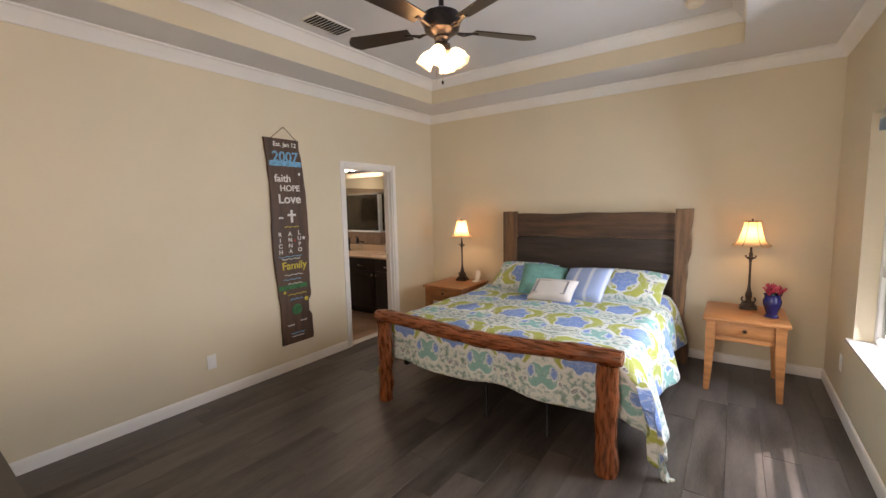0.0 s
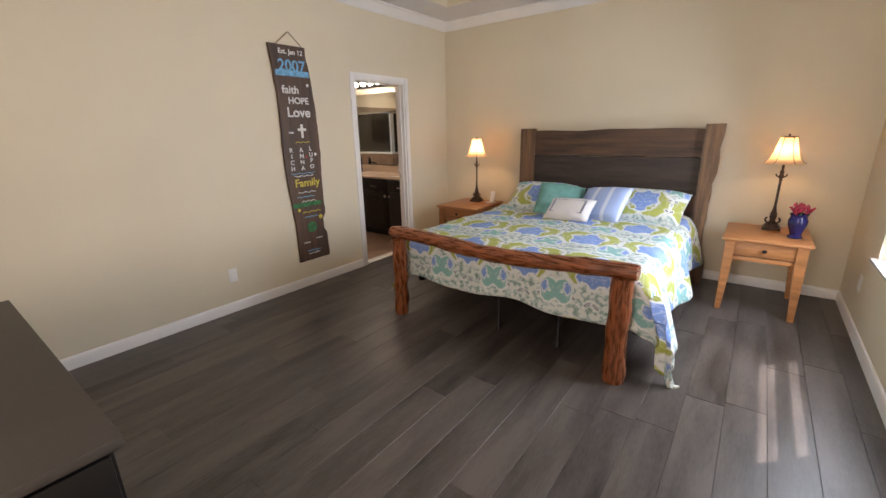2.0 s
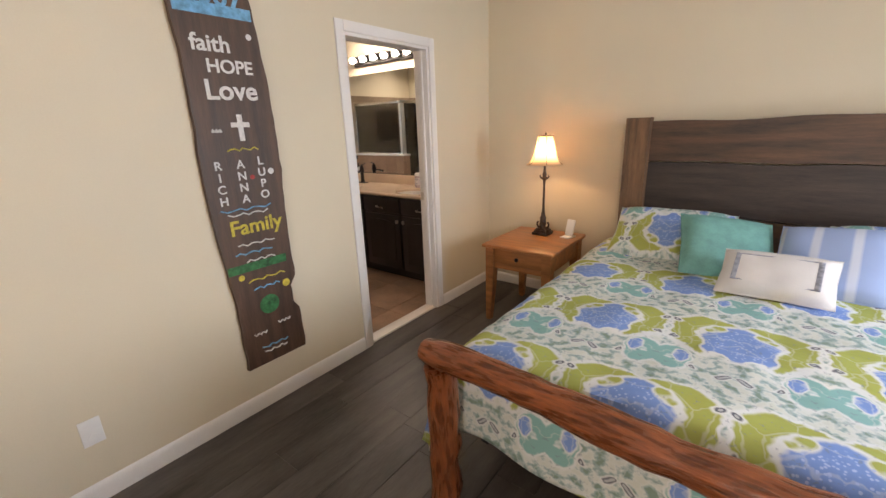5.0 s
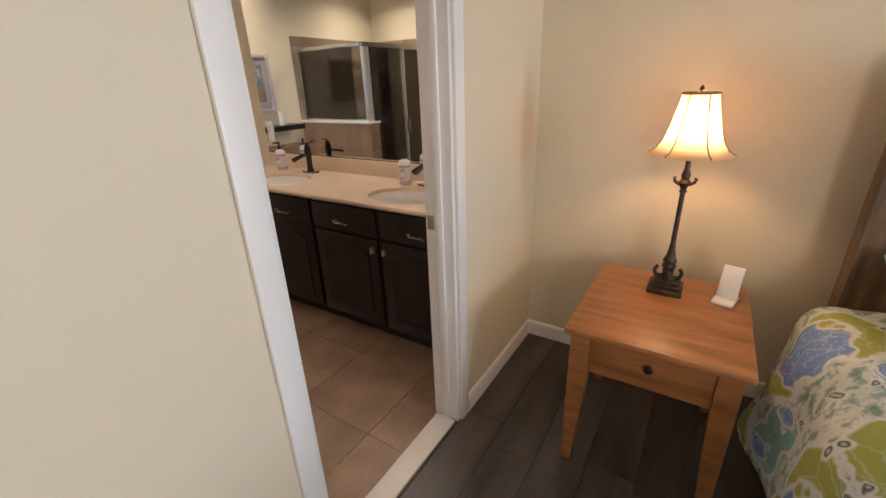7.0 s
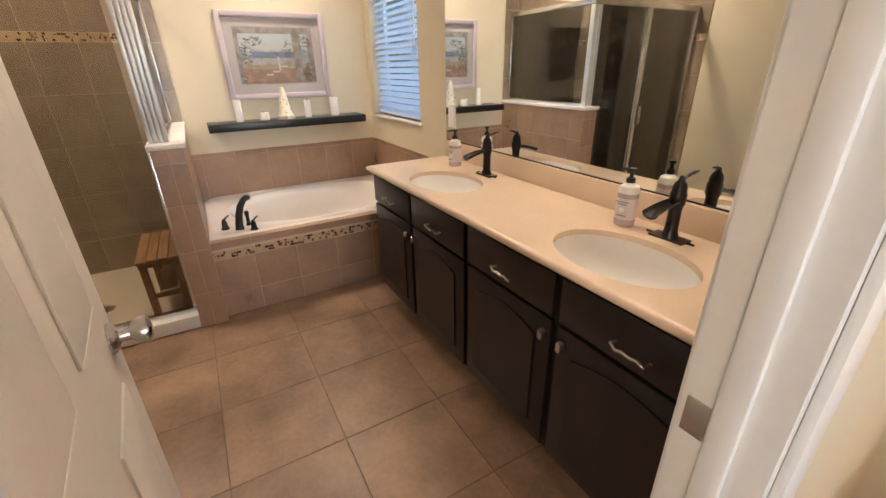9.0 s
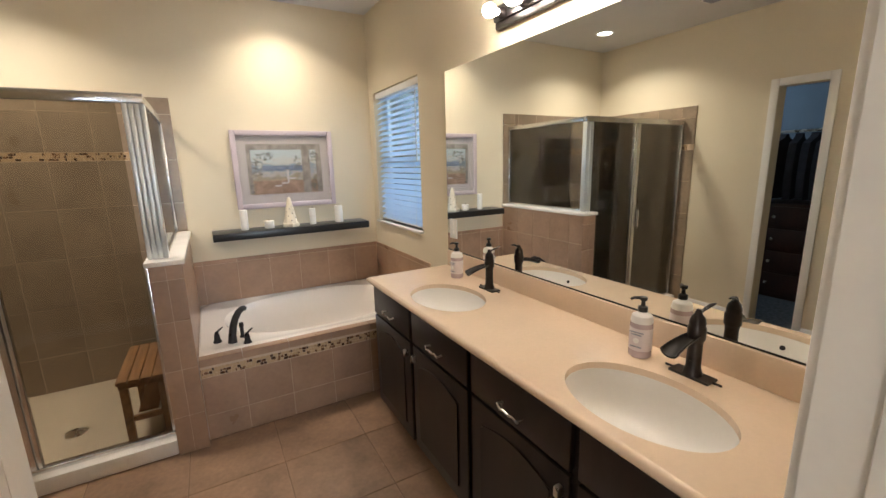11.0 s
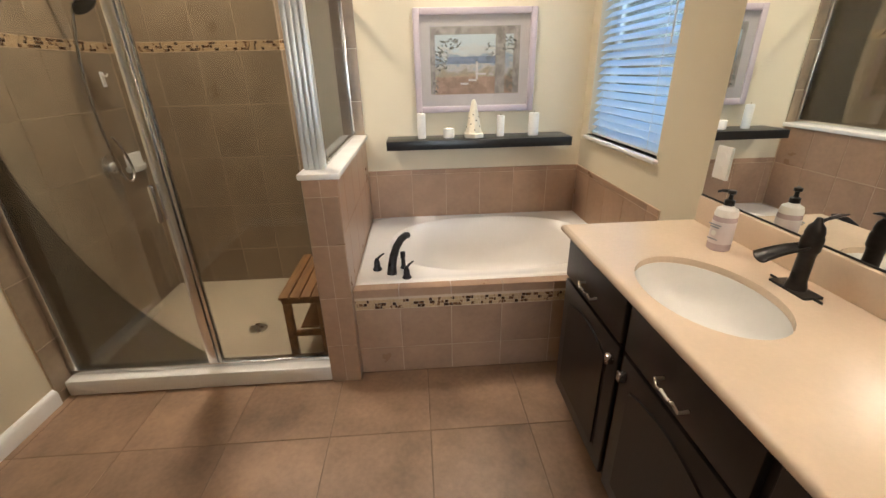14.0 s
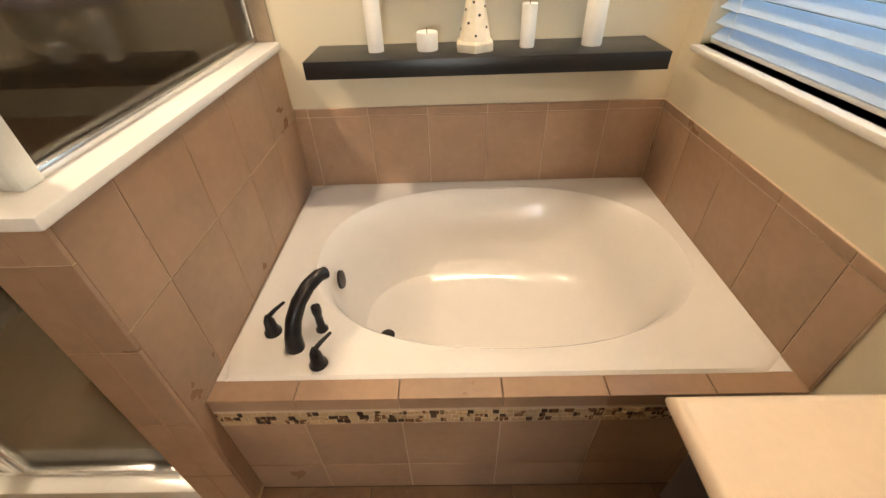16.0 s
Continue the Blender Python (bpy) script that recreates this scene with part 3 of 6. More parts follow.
d1 = casing("door_frame_1", 0.0, 1, DY0, DY1, "white painted door casing round the bathroom doorway")
casing("door_frame_2", -T, -1, DY0, DY1, "white painted casing on the bathroom side")
part("jamb", box(-T, 0, DY0, DY0 + 0.018, 0, DZ), M["trim"], d1)
part("jamb", box(-T, 0, DY1 - 0.018, DY1, 0, DZ), M["trim"], d1)
part("head_jamb", box(-T, 0, DY0 + 0.018, DY1 - 0.018, DZ - 0.018, DZ), M["trim"], d1)
part("door_stop", box(-0.075, -0.04, DY1 - 0.030, DY1 - 0.018, 0, DZ - 0.018, 0.003), M["trim"], d1)
part("door_stop", box(-0.075, -0.04, DY0 + 0.018, DY0 + 0.030, 0, DZ - 0.018, 0.003), M["trim"], d1)
part("strike_plate", box(-0.112, -0.080, DY1 - 0.0205, DY1 - 0.018, 0.90, 0.96, 0.0008), M["nickel"], d1, "satin nickel strike plate")
structure("threshold", box(-0.105, -0.008, DY0 + 0.03, DY1 - 0.03, 0, 0.014, 0.004), M["cap"], "white marble threshold in the bathroom doorway", "threshold", True)
c2 = tagged(thing("door_frame_3", "white painted casing round the closet doorway", "door frame"), kind="structure")
for a, b, z0, z1 in ((CX0 - 0.058, CX0, 0, CDZ + 0.058), (CX1, CX1 + 0.058, 0, CDZ + 0.058), (CX0, CX1, CDZ, CDZ + 0.058)):
    part("casing", box(a, b, TY, TY + 0.014, z0, z1, 0.004), M["trim"], c2)

# floors: bases under planks and tiles
structure("floor_bedroom", box(-0.03, BX, BY, 0, -0.1, -0.004), M["joint"], "dark grey wood-look vinyl plank floor", "floor")
structure("floor_bathroom", box(TX, -0.03, TY, 0, -0.1, -0.003), M["fgrout"], "brown ceramic tile floor with dark brown grout", "floor")
structure("floor_closet", box(TX, -T, -4.45, TY, -0.1, 0.0), M["carpet"], "grey closet carpet", "floor")
# outside
structure("ground", box(-60, 60, -60, 60, -0.6, -0.4), M["lawn"], "grass round the house", "ground")
# unseen slab, its depth set to cut the floor sun patch to width
structure("eave", box(BX + 0.15, BX + 0.67, BY, 0.6, 2.42, 2.5), M["stucco"], "unseen overhang added to trim the sun patch in the bedroom", "roof")
# unseen slab added to keep direct sun out of the bathroom window
structure("eave_north", box(TX - 0.6, BX + 0.9, 0.15, 1.05, 2.2, 2.28), M["stucco"], "unseen overhang added to block sun from the bathroom window", "roof")
structure("roof", box(TX - 0.6, BX + 0.9, BY - 0.6, 0.6, 3.14, 3.3), M["stucco"], "flat roof over the rooms", "roof")

# ---- bedroom window ----
win = tagged(thing("window_1", "white framed window with deep sill and raised blind", "window"), kind="structure")
part("window_sill", box(BX - 0.035, BX + 0.10, WY0 - 0.03, WY1 + 0.03, WZ0, WZ0 + 0.022, 0.006), M["cap"], win, "white marble sill")
for y in (WY0, WY1 - 0.05):
    part("window_frame", box(BX + 0.095, BX + 0.14, y, y + 0.05, WZ0 + 0.022, WZ1, 0.004), M["plastic"], win)
for z, h in ((WZ0 + 0.022, 0.05), (WZ1 - 0.05, 0.05), (1.04, 0.06)):
    part("window_rail", box(BX + 0.096, BX + 0.139, WY0 + 0.05, WY1 - 0.05, z, z + h, 0.004), M["plastic"], win)
p = part("pane", box(BX + 0.114, BX + 0.118, WY0 + 0.05, WY1 - 0.05, WZ0 + 0.07, WZ1 - 0.05), M["glass"], win)
p.visible_shadow = False
blind = thing("raised_blind", "grey slatted blind drawn up under the window head", "blind")
part("headrail", box(BX + 0.03, BX + 0.075, WY0 + 0.02, WY1 - 0.02, WZ1 - 0.045, WZ1 - 0.002, 0.004), M["plastic"], blind)
for i in range(9):
    part("slat", box(BX + 0.028, BX + 0.078, WY0 + 0.03, WY1 - 0.03, WZ1 - 0.053 - i * 0.0075, WZ1 - 0.0495 - i * 0.0075), M["slat"], blind, smooth=False)

# ---- bedroom things ----


def headboard_and_bed():
    """Rustic bed: log foot rail and posts, live-edge plank headboard, dark mattress on a steel frame."""
    bed = thing("bed", "rustic wooden bed with log footboard and live-edge plank headboard", "bed", 2.043, 0, 0)
    rng = random.Random(4)

    def log_post(x, y, z1, r):
        pts, rad = [], []
        for i in range(11):
            z = z1 * i / 10
            pts.append((x + rng.uniform(-0.006, 0.006), y + rng.uniform(-0.006, 0.006), z))
            rad.append(r * (1 + rng.uniform(-0.08, 0.10)))
        return tube(pts, rad, 14)
    part("leg", log_post(-0.87, -2.29, 0.66, 0.058), M["log"], bed, "varnished cedar log post")
    part("leg", log_post(0.885, -2.29, 0.66, 0.066), M["log"], bed, "varnished cedar log post")
    pts, rad = [], []
    for i in range(33):
        s = i / 32
        pts.append((-0.945 + 1.91 * s, -2.29 + 0.008 * math.sin(9 * s), 0.692 + 0.012 * math.sin(7 * s + 1) - 0.018 * math.sin(math.pi * s)))
        rad.append((0.056 if 0 < i < 32 else 0.046) * (1 + rng.uniform(-0.07, 0.10)))
    part("foot_rail", tube(pts, rad, 14, flat=0.92), M["lograil"], bed, "varnished cedar log rail")
    for x0, x1, z1, w in ((-0.85, -0.70, 1.485, -1), (0.985, 1.145, 1.495, 1)):
        out = [(x0, 0)]
        ins = []
        for i in range(15):
            z = z1 * i / 14
            wob = 0.007 * math.sin(z * 9) + 0.005 * math.sin(z * 23)
            if w > 0:
                ins.append((x1 - 0.02 + wob - (0.035 if 0.3 < z < 1.05 else 0), z))
            else:
                ins.append((x1 + 0.25 * wob, z))
        part("headboard_post", prism(out + ins + [(x0, z1)], 0.10), M["walnutpost"], bed, "brown live-edge walnut post").location.y = -0.20
    zs = [(0.30, 0.62, "walnut"), (0.625, 0.845, "walnut"), (0.85, 1.19, "walnut2"), (1.20, 1.46, "walnut")]
    for k, (z0, z1, m) in enumerate(zs):
        n = 24
        top = [(-0.70 + 1.68 * i / n, z1 + 0.004 * math.sin(i * 0.7 + k * 2) + 0.005 * math.sin(i * 0.31 + k)) for i in range(n + 1)]
        bot = [(-0.70 + 1.68 * i / n, z0 + (0.004 * math.sin(i * 0.7 + (k - 1) * 2) if k else 0)) for i in range(n + 1)]
        part("headboard_plank", prism(bot + top[::-1], 0.045 - 0.008 * (k % 2)), M[m], bed, "wide walnut plank").location.y = -0.155
    part("side_rail", box(-0.80, -0.76, -2.15, -0.2, 0.26, 0.36, 0.006), M["blackmetal"], bed)
    part("side_rail", box(0.94, 0.98, -2.15, -0.2, 0.26, 0.36, 0.006), M["blackmetal"], bed)
    part("mattress", box(-0.84, 0.98, -2.18, -0.215, 0.34, 0.62, 0.05, seg=4), M["mattress"], bed, "dark mattress and base")
    for x in (-0.03, 0.45):
        for y in (-2.1, -1.2):
            part("support_leg", lathe([(0.02, 0), (0.02, 0.012), (0.014, 0.02), (0.014, 0.345)], 12, m=Matrix.Translation((x, y, 0))), M["blackmetal"], bed, "black steel support leg")
    for child in bed.children:
        child.data.transform(Matrix.Diagonal((0.966, 1, 0.982, 1)))
    return bed


headboard_and_bed()


def duvet():
    """A soft quilt over the bed; its hem hangs at both sides and behind the foot rail."""
    bm = bmesh.new()
    uvl = bm.loops.layers.uv.new("UVMap")
    nu, nv = 96, 92
    x_c, half, y_h, y_f, top = 2.072, 0.952, -0.26, -2.20, 0.648

    def bend(a, edge, r):
        """Distance along the cloth to (sideways, drop): flat to edge - r, round over, then straight down."""
        if a < edge - r:
            return a, 0.0
        q = a - (edge - r)
        if q < r * math.pi / 2:
            return edge - r + r * math.sin(q / r), r * (1 - math.cos(q / r))
        return edge, r + q - r * math.pi / 2
    grid, uvs = [], []
    for j in range(nv + 1):
        v = j / nv
        row, urow = [], []
        for i in range(nu + 1):
            u = i / nu
            side = -1 if u < 0.5 else 1
            reach = (0.34 if side < 0 else 0.34) + (0.14 if side > 0 else 0.06) * v + 0.03 * math.sin(v * 17 + side)
            s = (2 * u - 1) * (half + reach)
            t = v * (abs(y_f - y_h) + 0.345 + 0.02 * math.sin(u * 21))
            a, da = bend(abs(s), half, 0.12)
            b, db = bend(t, abs(y_f - y_h), 0.09)
            x, y = x_c + side * a, y_h - b
            flare = max(0.0, da - 0.08) * (0.20 + 0.10 * math.sin(t * 8 + side))
            x += side * flare * (0.6 if db > 0.05 else 1)
            if side > 0:
                x += 0.13 * max(0.0, v - 0.70) / 0.30 * min(1.0, da / 0.30)
            z = top - da - 0.92 * db
            puff = 0.018 * noise.noise((x * 3.2, y * 3.2, 1.7)) + 0.008 * noise.noise((x * 9, y * 9, 4.1))
            if da < 0.03 and db < 0.03:
                z += puff + 0.03 * (1 - (a / half) ** 2) * 0.6
            else:
                w = 0.016 * math.sin(t * 15 + 2.1 * side) * min(1, da / 0.15)
                x += side * w
                y += 0.012 * math.sin(s * 14) * min(1, db / 0.15)
            if db > 0.06 and da > 0.06:
                y += 0.03
                x += side * 0.03
            row.append(bm.verts.new((x, y, max(0.015, z))))
            urow.append((s, t))
        grid.append(row)
        uvs.append(urow)
    for j in range(nv):
        for i in range(nu):
            f = bm.faces.new((grid[j][i], grid[j][i + 1], grid[j + 1][i + 1], grid[j + 1][i]))
            for loop, (a, b) in zip(f.loops, ((j, i), (j, i + 1), (j + 1, i + 1), (j + 1, i))):
                loop[uvl].uv = (uvs[a][b][0] + 0.05, uvs[a][b][1])
    root = thing("duvet", "blue green and white paisley cotton duvet spread over the bed", "duvet")
    cover = part("cover", bm, M["paisley"], root)
    sol = cover.modifiers.new("thickness", "SOLIDIFY")
    sol.thickness, sol.offset = 0.022, -1
    return root


duvet()


def pillow(name, label, w, h, d, material, m, uvscale=1.0):
    """A stuffed cushion: w wide, h high, d thick, with pinched corners and a seam."""
    root = thing(name, label, "pillow", group="pillows on the bed")
    bm = bmesh.new()
    uvl = bm.loops.layers.uv.new("UVMap")
    n = 18
    for face in (1, -1):
        g = []
        for j in range(n + 1):
            row = []
            for i in range(n + 1):
                a, b = 2 * i / n - 1, 2 * j / n - 1
                bulge = max(0.0, (1 - a ** 4) * (1 - b ** 4)) ** 0.55
                pin = 1 - 0.055 * (1 - abs(a * b)) * (abs(a) ** 6 + abs(b) ** 6)
                row.append(bm.verts.new((a * w / 2 * pin, face * d / 2 * bulge * (1 + 0.10 * noise.noise((a * 2, b * 2, w * 7))), b * h / 2 * pin)))
            g.append(row)
        for j in range(n):
            for i in range(n):
                f = bm.faces.new((g[j][i], g[j][i + 1], g[j + 1][i + 1], g[j + 1][i]))
                for loop, (jj, ii) in zip(f.loops, ((j, i), (j, i + 1), (j + 1, i + 1), (j + 1, i))):
                    loop[uvl].uv = ((ii / n - 0.5) * w * uvscale, (jj / n) * h * uvscale + 0.03)
    bmesh.ops.remove_doubles(bm, verts=bm.verts, dist=1e-5)
    part("cushion", bm, material, root)
    edge = [(w / 2 * x, 0, h / 2 * z) for x, z in ((-0.99, -0.99), (0, -0.945), (0.99, -0.99), (0.945, 0), (0.99, 0.99), (0, 0.945), (-0.99, 0.99), (-0.945, 0), (-0.99, -0.99))]
    part("seam", tube(edge, 0.004, 6), material, root)
    root.matrix_basis = m
    return root


pillow("paisley_pillow", "green and blue paisley pillow leaning on the headboard", 0.66, 0.44, 0.17, M["paisley"], pose(1.60, -0.50, 0.755, -58, 0, 2))
pillow("paisley_pillow", "green and blue paisley pillow leaning on the headboard", 0.66, 0.44, 0.18, M["paisley"], pose(2.64, -0.54, 0.755, -60, 0, -4))
pillow("teal_pillow", "teal quilted square pillow", 0.44, 0.40, 0.15, M["teal"], pose(1.90, -0.72, 0.78, -52, 6, 16))
pillow("striped_pillow", "blue striped square pillow", 0.44, 0.42, 0.14, M["bluestripe"], pose(2.32, -0.76, 0.78, -52, -5, -10))
wp = pillow("white_pillow", "small white embroidered lumbar pillow", 0.42, 0.25, 0.11, M["whitecloth"], pose(2.11, -1.02, 0.755, -52, -2, -6))
for x in (-0.145, 0.145):
    part("embroidery", box(x - 0.010, x + 0.010, -0.050, -0.046, -0.075, 0.075, 0.001), M["stitch"], wp, "grey embroidered band")
for z in (-0.072, 0.072):
    part("embroidery", box(-0.135, 0.135, -0.050, -0.046, z - 0.003, z + 0.003), M["stitch"], wp, "grey embroidered line")


def nightstand(x, y, rz, label):
    """Oak side table: overhanging top, four tapered legs, apron with one drawer."""
    ns = thing("nightstand", label, "nightstand", x, y, 0, rz, "pair of nightstands")
    w, d, h = 0.555, 0.63, 0.61
    top = box(-w / 2, w / 2, -d / 2, d / 2, h - 0.026, h, 0.008)
    part("tabletop", top, M["oak"], ns)
    for sx in (-1, 1):
        for sy in (-1, 1):
            bm = bmesh.new()
            x0, y0 = sx * (w / 2 - 0.055), sy * (d / 2 - 0.055)
            prof = ((0.019, 0.0), (0.030, 0.30), (0.033, h - 0.18), (0.033, h - 0.026))
            rings = []
            for r, z in prof:
                ox, oy = sx * (0.033 - r) * -0.9, sy * (0.033 - r) * -0.9
                rings.append([bm.verts.new((x0 - ox + a * r, y0 - oy + b * r, z)) for a, b in ((-1, -1), (1, -1), (1, 1), (-1, 1))])
            for a, b in zip(rings, rings[1:]):
                for i in range(4):
                    bm.faces.new((a[i], a[(i + 1) % 4], b[(i + 1) % 4], b[i]))
            bm.faces.new(rings[0]), bm.faces.new(rings[-1])
            part("leg", bm, M["oak"], ns, smooth=False)
    for sx in (-1, 1):
        part("apron", box(sx * (w / 2 - 0.04), sx * (w / 2 - 0.06), -d / 2 + 0.08, d / 2 - 0.08, h - 0.165, h - 0.026), M["oak"], ns)
    part("apron", box(-w / 2 + 0.08, w / 2 - 0.08, d / 2 - 0.06, d / 2 - 0.04, h - 0.165, h - 0.026), M["oak"], ns)
    part("front_rail", box(-w / 2 + 0.08, w / 2 - 0.08, -d / 2 + 0.045, -d / 2 + 0.062, h - 0.185, h - 0.148, 0.002), M["oak"], ns)
    dr = part("drawer", box(-w / 2 + 0.088, w / 2 - 0.088, -d / 2 + 0.036, -d / 2 + 0.058, h - 0.144, h - 0.032, 0.004), M["oak"], ns)
    part("knob", lathe([(0.0, 0.030), (0.010, 0.029), (0.015, 0.022), (0.014, 0.015), (0.007, 0.008), (0.006, 0.0)], 16,
                       m=Matrix.Translation((0, -d / 2 + 0.037, h - 0.088)) @ pose(0, 0, 0, 90)), M["bronze"], dr, "dark round knob")
    return ns


nightstand(0.700, -0.485, 0, "honey oak nightstand with one drawer beside the bed")
nightstand(3.545, -0.46, 0, "honey oak nightstand with one drawer beside the window")


def table_lamp(x, y, z, label, watts=LAMP_W):
    """Turned antique-bronze candlestick lamp with a scalloped bell shade."""
    tl = thing("table_lamp", label, "table lamp", x, y, z, 0, "pair of table lamps")
    bm = box(-0.062, 0.062, -0.062, 0.062, 0, 0.022, 0.004)
    box(-0.050, 0.050, -0.050, 0.050, 0.022, 0.040, 0.004, bm)
    box(-0.040, 0.040, -0.040, 0.040, 0.040, 0.052, 0.003, bm)
    part("base", bm, M["lampmetal"], tl)
    for k in range(4):
        a = k * math.pi / 2
        c, s = math.cos(a), math.sin(a)
        pts = []
        for i in range(13):
            q = i / 12 * 1.6 * math.pi
            r, zz = 0.030 + 0.018 * math.cos(q + 2.4), 0.078 + 0.022 * math.sin(q + 2.4)
            pts.append((c * r, s * r, zz))
        part("scroll", tube(pts, 0.007, 8), M["lampmetal"], tl)
    part("stem", lathe([(0.030, 0.050), (0.022, 0.060), (0.016, 0.085), (0.026, 0.105), (0.022, 0.120), (0.026, 0.128), (0.017, 0.150), (0.011, 0.185), (0.012, 0.190), (0.0095, 0.20),
                        (0.0085, 0.40), (0.014, 0.405), (0.009, 0.415), (0.018, 0.432), (0.022, 0.440), (0.012, 0.452), (0.016, 0.465), (0.009, 0.49), (0.008, 0.56), (0.012, 0.565), (0.012, 0.60), (0.0, 0.601)], 20), M["lampmetal"], tl)
    for sx in (-1, 1):
        part("leaf", tube([(0, 0, 0.44), (sx * 0.018, 0, 0.432), (sx * 0.032, 0, 0.442), (sx * 0.036, 0, 0.455), (sx * 0.028, 0, 0.458)], [0.006, 0.007, 0.006, 0.005, 0.003], 8), M["lampmetal"], tl)
    bm = bmesh.new()
    n = 48
    rings = []
    for r, zz in ((0.140, 0.540), (0.136, 0.543), (0.114, 0.556), (0.095, 0.585), (0.079, 0.635), (0.066, 0.690), (0.056, 0.745)):
        ring = []
        for i in range(n):
            a = 2 * math.pi * i / n
            scallop = 1 - 0.030 * abs(math.sin(3 * a)) * (1 if zz < 0.75 else 0.3)
            ring.append(bm.verts.new((r * scallop * math.cos(a), r * scallop * math.sin(a), zz)))
        rings.append(ring)
    for a, b in zip(rings, rings[1:]):
        for i in range(n):
            bm.faces.new((a[i], a[(i + 1) % n], b[(i + 1) % n], b[i]))
    shade = part("shade", bm, M["shade"], tl, "cream bell shade glowing from within")
    for k in range(6):
        a = k * math.pi / 3
        part("shade_rib", tube([((r + 0.001) * math.cos(a), (r + 0.001) * math.sin(a), zz) for r, zz in ((0.136, 0.543), (0.114, 0.556), (0.095, 0.585), (0.079, 0.635), (0.066, 0.690), (0.056, 0.745))], 0.0022, 6), M["shadetrim"], shade)
    ring = [(0.056 * math.cos(i * math.pi / 12), 0.056 * math.sin(i * math.pi / 12), 0.746) for i in range(25)]
    part("shade_ring", tube(ring, 0.004, 6), M["shadetrim"], shade)
    part("finial", lathe([(0.003, 0.60), (0.003, 0.752), (0.008, 0.756), (0.006, 0.766), (0.0, 0.772)], 12), M["lampmetal"], tl)
    lamp("table_lamp_bulb", "POINT", Matrix.Translation((x, y, z + 0.640)), watts, WARM, 0.022)
    return tl


table_lamp(0.690, -0.33, 0.61, "antique bronze table lamp with cream bell shade, lit")
table_lamp(3.570, -0.29, 0.61, "antique bronze table lamp with cream bell shade, lit", 2.6)

vase = thing("flower_vase", "cobalt blue vase of crimson and pink cloth flowers", "vase", 3.715, -0.53, 0.61)
part("vase_body", lathe([(0.046, 0), (0.050, 0.008), (0.036, 0.022), (0.040, 0.04), (0.058, 0.10), (0.062, 0.13), (0.050, 0.165), (0.060, 0.185), (0.056, 0.183), (0.046, 0.163), (0.0, 0.10)], 24), M["cobalt"], vase, "cobalt glazed vase")
rng = random.Random(8)
for k in range(9):
    a, r = k * 2.4, 0.012 + 0.006 * k
    cx, cy, cz = r * math.cos(a), r * math.sin(a), 0.235 - 0.003 * k + rng.uniform(-0.01, 0.01)
    bm = bmesh.new()
    for q in range(5):
        b0 = q * 2 * math.pi / 5 + k
        pts = []
        for s in range(5):
            f = s / 4
            pts.append((cx + math.cos(b0) * 0.036 * f, cy + math.sin(b0) * 0.036 * f, cz - 0.03 + 0.045 * math.sin(f * 1.9)))
        tube(pts, [0.006, 0.015, 0.020, 0.017, 0.004], 8, bm, flat=0.3)
    part("flower", bm, M["petal"] if k % 3 else M["pinkpetal"], vase)
    part("stem", tube([(cx * 0.4, cy * 0.4, 0.11), (cx, cy, cz - 0.02)], 0.003, 6), M["paintgreen"], vase)

ch = thing("phone_charger", "small white plastic phone charging stand on the nightstand", "charger", 0.895, -0.33, 0.61, -14)
part("foot", box(-0.036, 0.036, -0.05, 0.05, 0, 0.012, 0.004), M["plastic"], ch)
bm = box(-0.034, 0.034, -0.007, 0.007, 0, 0.125, 0.005)
bmesh.ops.transform(bm, matrix=pose(0, 0.01, 0.010, -14), verts=bm.verts)
part("back_plate", bm, M["plastic"], ch)


def lettering(body, size, x, z, material, parent, tilt=0.0):
    """Raised painted words on the face of a board that looks along +x; x here runs along the board's width."""
    cu = bpy.data.curves.new("writing", "FONT")
    cu.body, cu.size, cu.align_x, cu.align_y, cu.extrude, cu.offset = body, size, "CENTER", "CENTER", 0.0012, size * 0.018
    tmp = new("writing", cu)
    me = bpy.data.meshes.new_from_object(tmp.evaluated_get(bpy.context.evaluated_depsgraph_get()))
    bpy.data.objects.remove(tmp)
    me.materials.clear()
    me.materials.append(material)
    ob = new("writing", me)
    ob.parent = parent
    ob.matrix_basis = Matrix.Translation((0.016, x, z)) @ pose(0, 0, 0, 90, 0, 90) @ pose(0, 0, 0, 0, 0, tilt)
    return ob


sign = thing("wall_sign", "tall brown slab wood board hand painted with words", "sign")
sign.matrix_basis = Matrix.Translation((0.016, -2.292, 0.262)) @ Matrix.Diagonal((1, 1, 0.948, 1))
left, right = [], []
H = 2.03
for i in range(41):
    z = H * i / 40
    lean = -0.035 * (z / H - 0.5)
    left.append((-0.155 + lean + 0.012 * math.sin(z * 5) + 0.008 * noise.noise((z * 9, 0, 0)) - 0.018 * (z / H), z))
    notch = -0.03 if 0.30 < z < 0.42 else 0
    right.append((0.172 + lean + 0.035 * math.sin(math.pi * z / H) + 0.012 * math.sin(z * 4 + 2) + 0.010 * noise.noise((z * 9, 5, 0)) + notch, z))
bm = prism(left + right[::-1], 0.026)
bmesh.ops.transform(bm, matrix=pose(0, 0, 0, 0, 0, 90), verts=bm.verts)
part("board", bm, M["sign"], sign)
blue = box(0.0135, 0.0150, -0.165, 0.165, 1.77, 1.82, 0.0005)
part("paint_band", blue, M["paintblue"], sign, "light blue painted band")
part("paint_band", box(0.0135, 0.0146, -0.15, 0.16, 0.555, 0.60, 0.0004), M["paintgreen"], sign)
